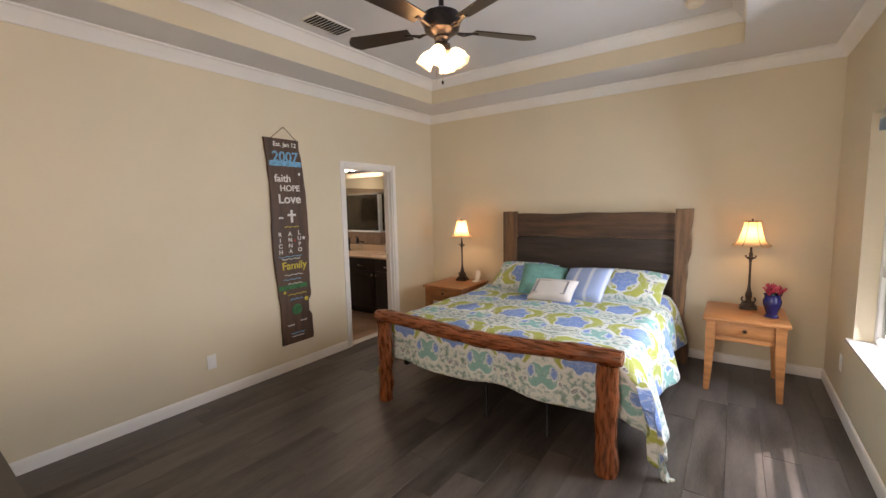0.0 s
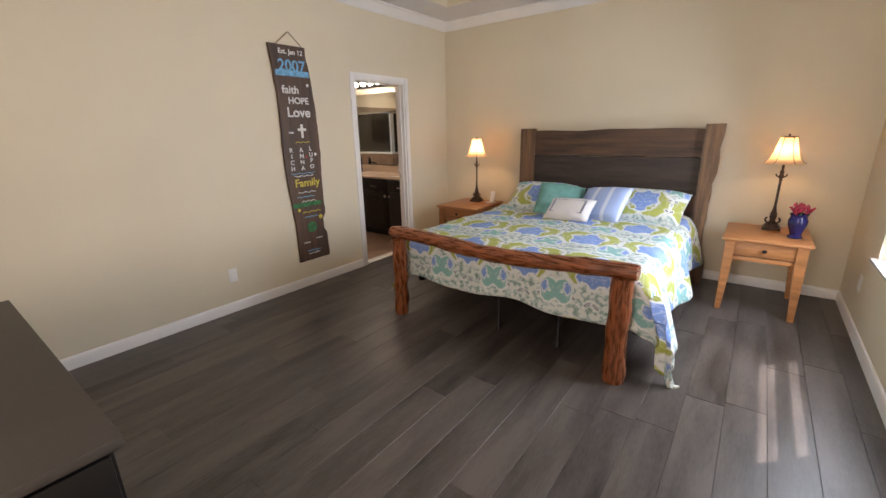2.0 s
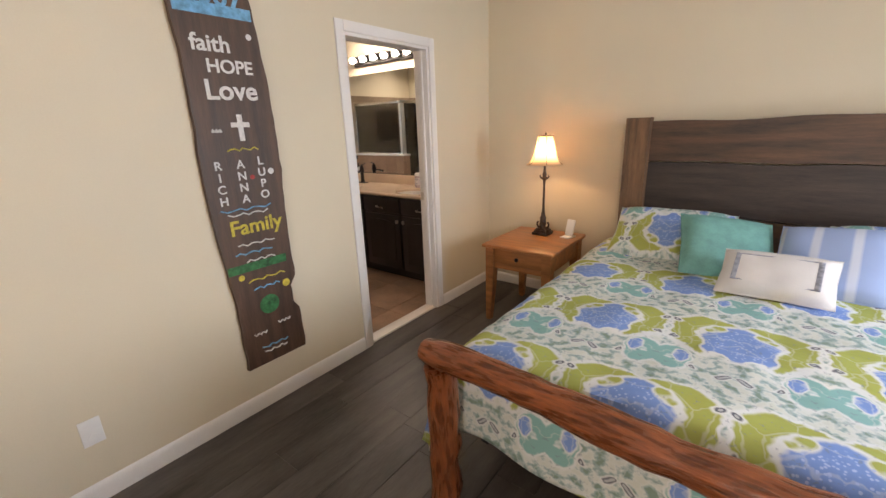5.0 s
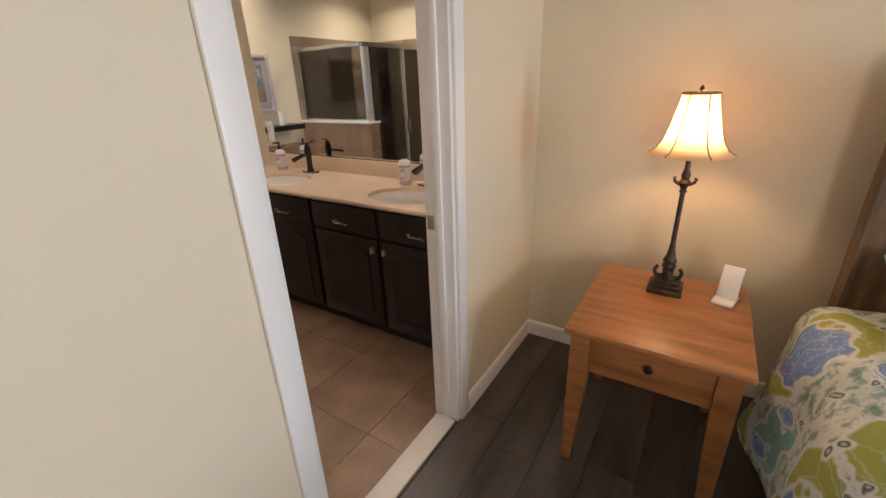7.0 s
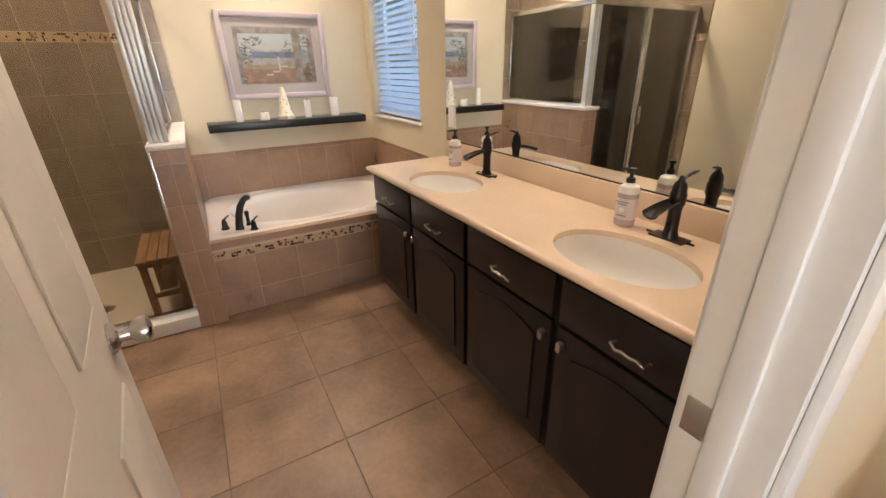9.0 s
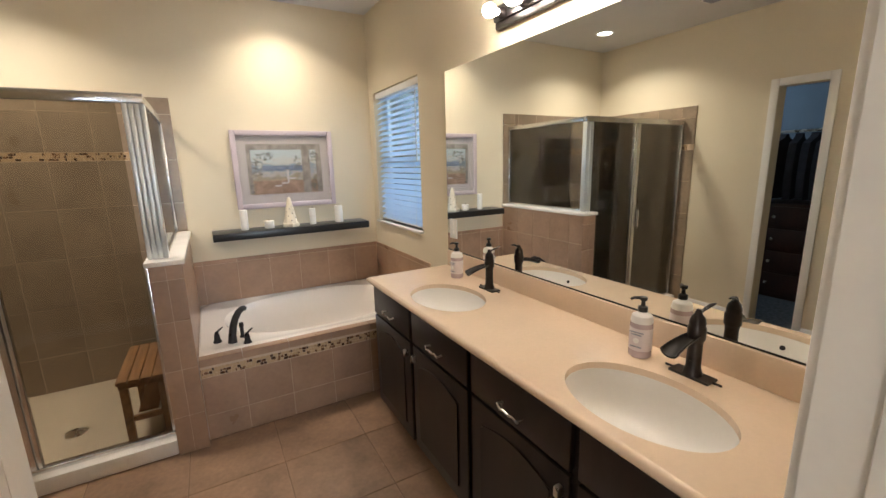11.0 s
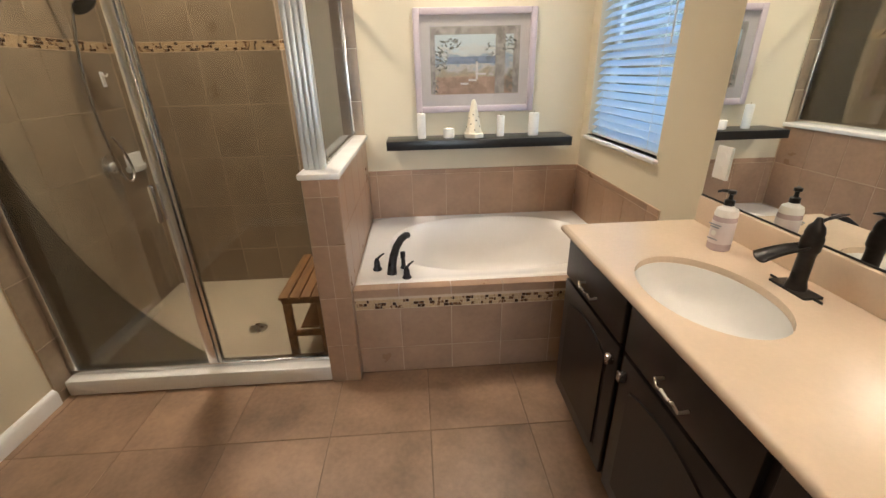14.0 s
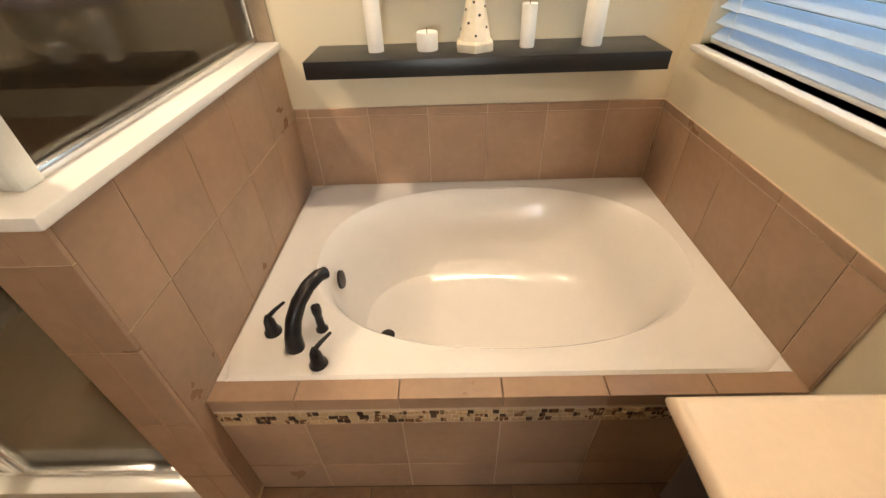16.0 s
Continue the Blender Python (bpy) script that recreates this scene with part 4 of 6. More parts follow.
for body, size, x, z, m in (("2007", 0.165, 0.0, 1.855, "paintblue"), ("Est. Jan 12", 0.07, 0.0, 1.975, "chalk"), ("faith", 0.12, -0.04, 1.65, "chalk"), ("HOPE", 0.10, 0.03, 1.555, "chalk"), ("Love", 0.15, 0.02, 1.45, "chalk"),
                            ("R\nI\nC\nH", 0.070, -0.105, 1.02, "chalk"), ("A\nN\nN\nA", 0.070, 0.0, 1.02, "chalk"), ("L\nU\nP\nO", 0.070, 0.10, 1.03, "chalk"), ("Family", 0.13, 0.03, 0.79, "paintyellow")):
    lettering(body, size * 0.82, x, z, M[m], sign)
part("cross", box(0.0135, 0.0155, 0.02, 0.045, 1.22, 1.345, 0.0005), M["chalk"], sign, "white painted cross")
part("cross_arm", box(0.0135, 0.0157, -0.012, 0.077, 1.285, 1.308, 0.0005), M["chalk"], sign)
for z, y0, y1, m in ((1.27, -0.10, -0.06, "chalk"), (1.18, -0.05, 0.10, "paintyellow"), (0.885, -0.13, 0.12, "paintblue"), (0.86, -0.10, 0.10, "chalk"), (0.70, -0.08, 0.11, "chalk"), (0.655, -0.10, 0.09, "paintblue"), (0.61, -0.05, 0.10, "chalk"),
                     (0.50, -0.06, 0.14, "paintyellow"), (0.45, -0.04, 0.10, "paintblue"), (0.19, -0.08, -0.01, "chalk"), (0.215, 0.06, 0.13, "chalk"), (0.10, -0.05, 0.10, "paintblue"), (0.07, -0.04, 0.09, "chalk")):
    part("written_line", tube([(0.0145, y0 + (y1 - y0) * i / 8, z + 0.007 * math.sin(i * 2.3 + z * 9)) for i in range(9)], 0.006, 6, flat=0.6), M[m], sign)
for y, z, r, m in ((0.03, 0.34, 0.055, "paintgreen"), (0.14, 0.43, 0.022, "paintyellow"), (-0.09, 0.53, 0.016, "paintyellow"), (0.14, 1.70, 0.014, "chalk"), (0.15, 1.06, 0.016, "chalk"), (0.05, 1.04, 0.012, "paintred")):
    part("painted_dot", lathe([(r, 0), (r * 0.9, 0.002), (0, 0.0022)], 18, m=Matrix.Translation((0.013, y, z)) @ pose(0, 0, 0, 0, 90)), M[m], sign)
for a, b in (((-0.14, 2.02), (0.005, 2.145)), ((0.005, 2.145), (0.14, 2.03))):
    part("hanging_cord", tube([(0.004, a[0], a[1]), (-0.004, b[0], b[1])], 0.0035, 6), M["shadetrim"], sign, "brown hanging cord")


def outlet(name, m, label):
    root = thing(name, label, "outlet")
    part("cover_plate", box(-0.036, 0.036, -0.006, 0, -0.058, 0.058, 0.003), M["plastic"], root)
    for z in (-0.024, 0.024):
        part("socket", lathe([(0.016, 0), (0.016, 0.003), (0.0, 0.0032)], 16, m=Matrix.Translation((0, -0.005, z)) @ pose(0, 0, 0, 90)), M["plastic"], root)
    root.matrix_basis = m
    return root


outlet("wall_outlet", pose(0.001, -3.07, 0.32, 0, 0, 90), "white duplex wall outlet low on the cream wall")
outlet("wall_outlet", pose(BX - 0.001, -0.62, 0.35, 0, 0, -90), "white duplex wall outlet below the window")
outlet("wall_outlet", pose(-2.11, -0.0065, 1.10, 0, 0, 0), "white duplex wall outlet set into the mirror")


def dresser():
    """Low dark chest with a matt grey-brown top, black front and a metal corner clip."""
    d = thing("dresser", "dark brown dresser with black drawer front", "dresser", 0.10, 0.06, 0.0)
    x0, x1, y0, y1, h = 0.75, 2.20, -5.08, -4.485, 0.78
    part("top", box(x0, x1, y0, y1, h - 0.03, h, 0.005), M["cherrytop"], d)
    part("body", box(x0 + 0.02, x1 - 0.02, y0 + 0.02, y1 - 0.02, 0.06, h - 0.03, 0.004), M["black"], d)
    for i in range(2):
        dr = part("drawer", box(x1 - 0.02, x1 - 0.004, y0 + 0.03, y1 - 0.03, 0.10 + i * 0.33, 0.41 + i * 0.33, 0.004), M["black"], d)
        part("handle", tube([(x1 - 0.004, -4.60, 0.25 + i * 0.33), (x1 + 0.02, -4.60, 0.25 + i * 0.33), (x1 + 0.02, -4.57, 0.25 + i * 0.33), (x1 - 0.004, -4.57, 0.25 + i * 0.33)], 0.006, 8), M["nickel"], dr, "nickel handle")
    part("plinth", box(x0 + 0.04, x1 - 0.04, y0 + 0.04, y1 - 0.04, 0, 0.06), M["black"], d)


M["cherrytop"] = mat("grey_brown_matt_top", (0.06, 0.05, 0.042), 0.6, var=0.1, scale=3, fine=60, bump=0.03)
dresser()


def ceiling_fan(x, y):
    """Five dark blades on bronze arms round a motor, with four lit tulip shades."""
    fan = thing("ceiling_fan", "dark bronze ceiling fan with five blades and lit tulip shades", "ceiling fan", x, y, 0)
    part("canopy", lathe([(0.0, TRAY), (0.07, TRAY), (0.068, TRAY - 0.02), (0.03, TRAY - 0.05), (0.016, TRAY - 0.055), (0.016, 2.690)], 24), M["bronze"], fan)
    part("motor", lathe([(0.016, 2.710), (0.06, 2.690), (0.105, 2.665), (0.112, 2.610), (0.10, 2.570), (0.07, 2.550), (0.045, 2.540), (0.048, 2.530), (0.036, 2.520), (0.034, 2.500), (0.050, 2.485), (0.046, 2.455), (0.0, 2.445)], 28), M["bronze"], fan)
    for k in range(5):
        a = radians(FAN_TURN + 72 * k)
        arm = tube([(0.09, 0, 2.570), (0.14, 0.012, 2.562), (0.19, 0, 2.575), (0.23, 0, 2.580)], [0.012, 0.010, 0.012, 0.016], 10, flat=0.5)
        tube([(0.10, 0, 2.570), (0.15, -0.020, 2.565), (0.20, 0, 2.578)], 0.006, 8, arm)
        bmesh.ops.rotate(arm, matrix=Matrix.Rotation(a, 3, "Z"), verts=arm.verts)
        part("blade_arm", arm, M["bronze"], fan)
        n = 10
        out = [(0.20, -0.048), (0.575, -0.066)] + [(0.575 + 0.045 * math.sin(math.pi * i / n), -0.066 + 0.132 * i / n) for i in range(1, n)] + [(0.575, 0.066), (0.20, 0.048)]
        bm = bmesh.new()
        lo = [bm.verts.new((px, py, 2.580 + 0.18 * py)) for px, py in out]
        hi = [bm.verts.new((px, py, 2.587 + 0.18 * py)) for px, py in out]
        bm.faces.new(lo), bm.faces.new(hi)
        for i in range(len(out)):
            j = (i + 1) % len(out)
            bm.faces.new((lo[i], lo[j], hi[j], hi[i]))
        bmesh.ops.rotate(bm, matrix=Matrix.Rotation(a, 3, "Z"), verts=bm.verts)
        part("blade", bm, M["fanblade"], fan, "dark walnut blade", smooth=False)
    for k in range(4):
        a = radians(20 + 90 * k)
        m = Matrix.Rotation(a, 4, "Z") @ pose(0.055, 0, 2.475, 0, 145, 0)
        part("light_arm", tube([(0, 0, 2.470), (0.035 * math.cos(a), 0.035 * math.sin(a), 2.470), (0.07 * math.cos(a), 0.07 * math.sin(a), 2.455)], 0.009, 8), M["bronze"], fan)
        n = 24
        bm = bmesh.new()
        rings = []
        for r, z in ((0.022, 0.02), (0.036, 0.04), (0.046, 0.07), (0.045, 0.095), (0.052, 0.115)):
            rings.append([bm.verts.new(m @ Vector((r * (1 + (0.06 * math.cos(6 * t) if z > 0.06 else 0)) * math.cos(t), r * (1 + (0.06 * math.cos(6 * t) if z > 0.06 else 0)) * math.sin(t), z))) for t in (2 * math.pi * i / n for i in range(n))])
        for r0, r1 in zip(rings, rings[1:]):
            for i in range(n):
                bm.faces.new((r0[i], r0[(i + 1) % n], r1[(i + 1) % n], r1[i]))
        sh = part("shade", bm, M["frost"], fan, "ribbed tulip glass shade")
        part("bulb", lathe([(0.010, 0.025), (0.012, 0.04), (0.022, 0.065), (0.020, 0.082), (0.010, 0.094), (0.0, 0.097)], 14, m=m), M["fanbulb"], sh, "lit bulb")
    for dx in (0.02, -0.025):
        part("pull_chain", tube([(dx, -0.03, 2.450), (dx, -0.03, 2.280)], 0.002, 6), M["nickel"], fan)
    part("chain_pull", lathe([(0, 0), (0.007, 0.004), (0.006, 0.02), (0, 0.024)], 10, m=Matrix.Translation((0.02, -0.03, 2.258))), M["bronze"], fan)


ceiling_fan(*FAN)
vent = thing("ceiling_vent", "white metal ceiling air vent with angled slats", "vent", 0.755, -2.33, TRAY)
part("frame", box(-0.10, 0.10, -0.19, 0.19, -0.010, 0, 0.003), M["trim"], vent)
for i in range(11):
    y = -0.16 + i * 0.032
    bm = box(-0.085, 0.085, -0.011, 0.011, -0.0015, 0.0015)
    bmesh.ops.transform(bm, matrix=pose(0, y, -0.017, 38), verts=bm.verts)
    part("slat", bm, M["trim"], vent, smooth=False)
part("backing", box(-0.085, 0.085, -0.172, 0.172, -0.012, -0.0105), M["joint"], vent)
sm = thing("smoke_detector", "yellowed round smoke detector on the tray ceiling", "smoke detector", 3.14, -0.95, TRAY)
part("body", lathe([(0.0, -0.042), (0.045, -0.040), (0.058, -0.030), (0.064, -0.012), (0.066, 0)], 28), M["ivory"], sm)

# ---- bathroom: door leaf, vanity, mirror ----
door = thing("bathroom_door", "white painted panel door standing open into the bathroom", "door", -T - 0.008, DY0 + 0.066, 0, 5)
W = 0.70
part("door_leaf", box(-W, 0, -0.0475, -0.0125, 0.012, DZ - 0.022, 0.002), M["doorpaint"], door)
for z0, z1 in ((0.25, 0.86), (1.02, 1.90)):
    for x0 in (-W + 0.11, -W / 2 + 0.045):
        for y, s in ((-0.0125, 1), (-0.0475, -1)):
            part("panel", box(x0, x0 + 0.20, min(y, y + s * 0.005), max(y, y + s * 0.005), z0, z1, 0.0045), M["doorpaint"], door)
for s, y in ((1, -0.0125), (-1, -0.0475)):
    m = Matrix.Translation((-W + 0.065, y, 0.93)) @ pose(0, 0, 0, -90 * s)
    part("door_knob", lathe([(0.030, 0), (0.030, 0.004), (0.024, 0.010), (0.012, 0.016), (0.011, 0.032), (0.022, 0.040), (0.027, 0.052), (0.025, 0.062), (0.014, 0.068), (0.0, 0.069)], 24, m=m), M["nickel"], door, "satin nickel knob")
for z in (0.25, 1.05, 1.80):
    part("hinge", box(-0.001, 0.002, -0.046, -0.014, z - 0.05, z + 0.05, 0.001), M["nickel"], door, "satin nickel hinge")
    part("hinge_pin", lathe([(0.006, -0.05), (0.006, 0.05)], 10, m=Matrix.Translation((0.002, -0.053, z))), M["nickel"], door)

CXL, CXR, CYF, CZ = -2.180, -0.124, -0.530, 0.862       # worktop
SINKS = ((-0.60, -0.337), (-1.635, -0.335))
SA, SB = 0.226, 0.162


def worktop():
    """One slab with two oval bowls cut through, rounded front edge, and a backsplash."""
    root = thing("vanity_worktop", "cream cultured marble worktop with two undermounted basins", "worktop")
    bm = bmesh.new()
    n = 48
    y0, y1 = CYF, -0.001

    def face_ring(z, flip):
        """Top or bottom face with oval holes, in three strips along x."""
        cuts = [CXL, (SINKS[0][0] + SINKS[1][0]) / 2, CXR]
        holes = []
        for (cx, cy), xa, xb in ((SINKS[1], cuts[0], cuts[1]), (SINKS[0], cuts[1], cuts[2])):
            inner = [bm.verts.new((cx + SA * math.cos(2 * math.pi * i / n), cy + SB * math.sin(2 * math.pi * i / n), z)) for i in range(n)]
            outer = []
            for i in range(n):
                a = 2 * math.pi * i / n
                dx, dy = math.cos(a) * SA, math.sin(a) * SB
                ks = [(xb - cx) / dx if dx > 1e-9 else (xa - cx) / dx if dx < -1e-9 else 1e9, (y1 - cy) / dy if dy > 1e-9 else (y0 - cy) / dy if dy < -1e-9 else 1e9]
                k = min(ks)
                outer.append(bm.verts.new((cx + dx * k, cy + dy * k, z)))
            for i in range(n):
                j = (i + 1) % n
                bm.faces.new((inner[i], inner[j], outer[j], outer[i]))
                # fill the corner between two sides of the rectangle
                a, b = outer[i].co, outer[j].co
                if abs(a.x - b.x) > 1e-6 and abs(a.y - b.y) > 1e-6:
                    c = bm.verts.new((a.x if a.x in (xa, xb) or abs(a.x - xa) < 1e-6 or abs(a.x - xb) < 1e-6 else b.x, a.y if abs(a.y - y0) < 1e-6 or abs(a.y - y1) < 1e-6 else b.y, z))
                    bm.faces.new((outer[i], outer[j], c))
            holes.append(inner)
        return holes
    top = face_ring(CZ, False)
    bot = face_ring(CZ - 0.022, True)
    for a, b in zip(top, bot):
        for i in range(n):
            bm.faces.new((a[i], a[(i + 1) % n], b[(i + 1) % n], b[i]))
    bmesh.ops.remove_doubles(bm, verts=bm.verts, dist=1e-5)
    part("slab", bm, M["counter"], root, smooth=False)
    r = 0.016
    prof = [(0, CZ)] + [(r * math.sin(math.pi * i / 8), CZ - r + r * math.cos(math.pi * i / 8)) for i in range(1, 9)] + [(0, CZ - 2 * r - 0.004)]
    bm = moulding([(-o, z) for o, z in prof], [(CXR, CYF), (CXL, CYF), (CXL, -0.001)][::-1])
    part("front_edge", bm, M["counter"], root)
    part("backsplash", box(CXL + 0.01, CXR, -0.021, -0.001, CZ, 0.962, 0.003), M["counter"], root)
    for cx, cy in SINKS:
        prof = [(1.03, CZ - 0.022), (1.0, CZ - 0.023), (0.985, CZ - 0.04), (0.95, CZ - 0.07), (0.86, CZ - 0.11), (0.66, CZ - 0.142), (0.40, CZ - 0.154), (0.10, CZ - 0.158), (0.0, CZ - 0.158)]
        bm = lathe([(a * SA, z) for a, z in prof], 48, squash=SB / SA)
        bmesh.ops.delete(bm, geom=[f for f in bm.faces if len(f.verts) > 20], context="FACES")
        bmesh.ops.translate(bm, vec=(cx, cy, 0), verts=bm.verts)
        bowl = part("basin", bm, M["porcelain"], root, "white oval porcelain basin")
        part("drain_stopper", lathe([(0.030, CZ - 0.158), (0.030, CZ - 0.146), (0.022, CZ - 0.141), (0.0, CZ - 0.140)], 20, m=Matrix.Translation((cx, cy, 0))), M["bronze"], bowl, "dark bronze stopper")
        part("overflow_hole", lathe([(0.009, 0), (0.009, 0.003), (0.0, 0.003)], 14, m=Matrix.Translation((cx, cy - SB * 0.945, CZ - 0.062)) @ pose(0, 0, 0, -72)), M["bronze"], bowl)


worktop()


def vanity_unit(x0, x1, knob_side):
    """One bay of the vanity: case, drawer front with a wavy pull, door with an arched raised panel."""
    u = thing("vanity_cabinet", "espresso stained vanity cabinet with drawer over a panel door", "cabinet", group="vanity cabinets")
    yb, yf, zt = -0.001, -0.500, CZ - 0.037
    part("body", box(x0, x1, yf, yb - 0.002, 0.10, CZ - 0.18, 0.001), M["espresso"], u)
    part("face_frame", box(x0, x1, yf - 0.004, yf, CZ - 0.18, zt), M["espresso"], u)
    part("toe_kick", box(x0, x1, yf + 0.07, yb - 0.01, 0.0, 0.10), M["espresso"], u)
    g = 0.014
    dr = part("drawer", box(x0 + g, x1 - g, yf - 0.024, yf - 0.0045, 0.665, zt - 0.008, 0.005), M["espresso"], u)
    xc = (x0 + x1) / 2
    part("pull", tube([(xc - 0.050, yf - 0.024, 0.724), (xc - 0.048, yf - 0.048, 0.728), (xc - 0.030, yf - 0.052, 0.717), (xc - 0.012, yf - 0.052, 0.723), (xc + 0.012, yf - 0.052, 0.719), (xc + 0.032, yf - 0.052, 0.725), (xc + 0.050, yf - 0.048, 0.714), (xc + 0.052, yf - 0.024, 0.718)], 0.0045, 8), M["nickel"], dr, "wavy nickel pull")
    dz0, dz1 = 0.12, 0.650
    d = part("door", box(x0 + g, x1 - g, yf - 0.022, yf - 0.0045, dz0, dz1, 0.005), M["espresso"], u)
    arch = [(x0 + 0.075, dz0 + 0.065), (x1 - 0.075, dz0 + 0.065)] + [(x1 - 0.075 - (x1 - x0 - 0.15) * i / 12, dz1 - 0.085 + 0.035 * math.sin(math.pi * i / 12)) for i in range(13)]
    pn = prism(arch, 0.010)
    bmesh.ops.bevel(pn, geom=[e for e in pn.edges if all(v.co.y < 0 for v in e.verts)], offset=0.006, segments=2, affect="EDGES")
    bmesh.ops.translate(pn, vec=(0, yf - 0.0245, 0), verts=pn.verts)
    part("raised_panel", pn, M["espresso"], d)
    kx = x1 - 0.040 if knob_side > 0 else x0 + 0.040
    part("knob", box(kx - 0.010, kx + 0.010, yf - 0.046, yf - 0.022, 0.575, 0.610, 0.005), M["nickel"], d, "nickel knob")


bays = [CXL + 0.02, -1.665, -1.160, -0.655, CXR - 0.003]
for i in range(4):
    vanity_unit(bays[i] + 0.0005, bays[i + 1] - 0.0005, 1 if i % 2 == 0 else -1)


def basin_tap(x, y):
    """Oil-rubbed bronze waterfall tap with an open spout and a lever on top."""
    t = thing("basin_tap", "oil-rubbed bronze waterfall basin tap", "tap", x, y, CZ, group="basin taps")
    bm = box(-0.082, 0.082, -0.026, 0.026, 0, 0.007, 0.0)
    bmesh.ops.bevel(bm, geom=[e for e in bm.edges if abs(e.verts[0].co.z - e.verts[1].co.z) > 0.004], offset=0.025, segments=6, affect="EDGES")
    part("deck_plate", bm, M["bronze"], t)
    part("column", lathe([(0.026, 0.006), (0.024, 0.018), (0.020, 0.030), (0.019, 0.10), (0.021, 0.112), (0.0245, 0.118), (0.0245, 0.150), (0.021, 0.158), (0.022, 0.166), (0.018, 0.182), (0.010, 0.192), (0.006, 0.205), (0.0, 0.207)], 24), M["bronze"], t)
    bm = bmesh.new()
    rings = []
    for k in range(9):
        f = k / 8
        yy, zz, r = -0.012 - 0.115 * f, 0.132 - 0.004 * f - 0.018 * f * f, 0.019 + 0.008 * f
        ring = [bm.verts.new((r * math.cos(a), yy, zz + r * 0.75 * math.sin(a))) for a in (math.pi + math.pi * i / 10 for i in range(11))]
        ring += [bm.verts.new((0.86 * r * math.cos(a), yy, zz + 0.80 * r * 0.75 * math.sin(a) + 0.001)) for a in (2 * math.pi - math.pi * i / 10 for i in range(11))]
        rings.append(ring)
    for a, b in zip(rings, rings[1:]):
        for i in range(len(a)):
            bm.faces.new((a[i], a[(i + 1) % len(a)], b[(i + 1) % len(a)], b[i]))
    bm.faces.new(rings[0]), bm.faces.new(rings[-1])
    part("spout", bm, M["bronze"], t)
    part("lever", tube([(0, 0, 0.185), (0.004, 0.012, 0.200), (0.010, 0.040, 0.212), (0.012, 0.060, 0.214)], [0.006, 0.006, 0.008, 0.004], 10, flat=0.6), M["bronze"], t)


basin_tap(-0.60, -0.105)
basin_tap(-1.615, -0.100)


def soap(x, y):
    b = thing("soap_bottle", "lilac hand soap bottle with black pump and pale label", "soap bottle", x, y, CZ, 12, "hand soap bottles")
    part("bottle", lathe([(0.030, 0), (0.034, 0.004), (0.034, 0.105), (0.033, 0.115)], 24), M["soap"], b)
    part("shoulder", lathe([(0.033, 0.115), (0.034, 0.122), (0.030, 0.138), (0.016, 0.146), (0.014, 0.152), (0.0, 0.153)], 24), M["plastic"], b)
    part("label", lathe([(0.0343, 0.025), (0.0346, 0.026), (0.0346, 0.098), (0.0343, 0.099)], 24), M["soaplabel"], b)
    for z, w in ((0.088, 0.022), (0.080, 0.016), (0.040, 0.018)):
        part("label_line", box(-w, w, -0.0362, -0.0345, z - 0.002, z + 0.002), M["stitch"], b)
    part("label_mark", lathe([(0.009, 0), (0.008, 0.0012), (0, 0.0013)], 14, m=Matrix.Translation((0, -0.0346, 0.060)) @ pose(0, 0, 0, 90)), M["plastic"], b)
    part("pump", lathe([(0.015, 0.150), (0.015, 0.166), (0.007, 0.170), (0.006, 0.186), (0.012, 0.188), (0.012, 0.198), (0.0, 0.200)], 18), M["pump"], b)
    part("nozzle", tube([(0, 0, 0.194), (-0.022, -0.014, 0.194), (-0.032, -0.020, 0.188)], [0.006, 0.005, 0.004], 8), M["pump"], b)


soap(-0.765, -0.115)
soap(-1.900, -0.115)

mir = thing("wall_mirror", "large frameless wall mirror above the vanity", "mirror")
part("mirror_glass", box(-2.180, MIR_R, -0.006, -0.001, 0.968, 2.005), M["mirror"], mir, smooth=False)
part("bottom_channel", box(-2.180, MIR_R, -0.0085, -0.001, 0.9625, 0.9675), M["joint"], mir)

bar = thing("vanity_light_bar", "bronze vanity light bar with eight clear globe bulbs", "wall light")
part("backplate", box(-1.665, -0.445, -0.030, -0.001, 2.085, 2.185, 0.006), M["bronze"], bar)
part("ridge", box(-1.660, -0.450, -0.044, -0.030, 2.112, 2.158, 0.005), M["bronze"], bar)
for i in range(8):
    x = -1.665 + 0.0763 + i * 0.1525
    m = Matrix.Translation((x, -0.044, 2.135)) @ pose(0, 0, 0, 90)
    sk = part("socket", lathe([(0.026, 0), (0.026, 0.012), (0.020, 0.026), (0.018, 0.030)], 18, m=m), M["bronze"], bar)
    part("bulb", lathe([(0.012, 0.028), (0.013, 0.040), (0.024, 0.052), (0.030, 0.068), (0.029, 0.082), (0.020, 0.096), (0.0, 0.102)], 20, m=m), M["bulb"], sk, "lit globe bulb")

down = thing("recessed_downlight", "lit recessed ceiling downlight with white trim", "downlight", -3.107, -0.723, BCEIL)
part("trim_ring", lathe([(0.085, 0.0), (0.085, -0.006), (0.062, -0.008), (0.060, -0.002)], 32), M["trim"], down)
part("lens", lathe([(0.060, -0.003), (0.0, -0.0031)], 32), M["down"], down, "glowing lens")
# made-up second fitting above the shower, placed near its fill lamp
added_downlight = copy_thing(down, pose(-2.95, -2.25, BCEIL))
bv = thing("bathroom_vent", "white slatted ceiling vent in the bathroom", "vent", -1.9, -2.3, BCEIL)
part("frame", box(-0.15, 0.15, -0.07, 0.07, -0.008, 0, 0.003), M["trim"], bv)
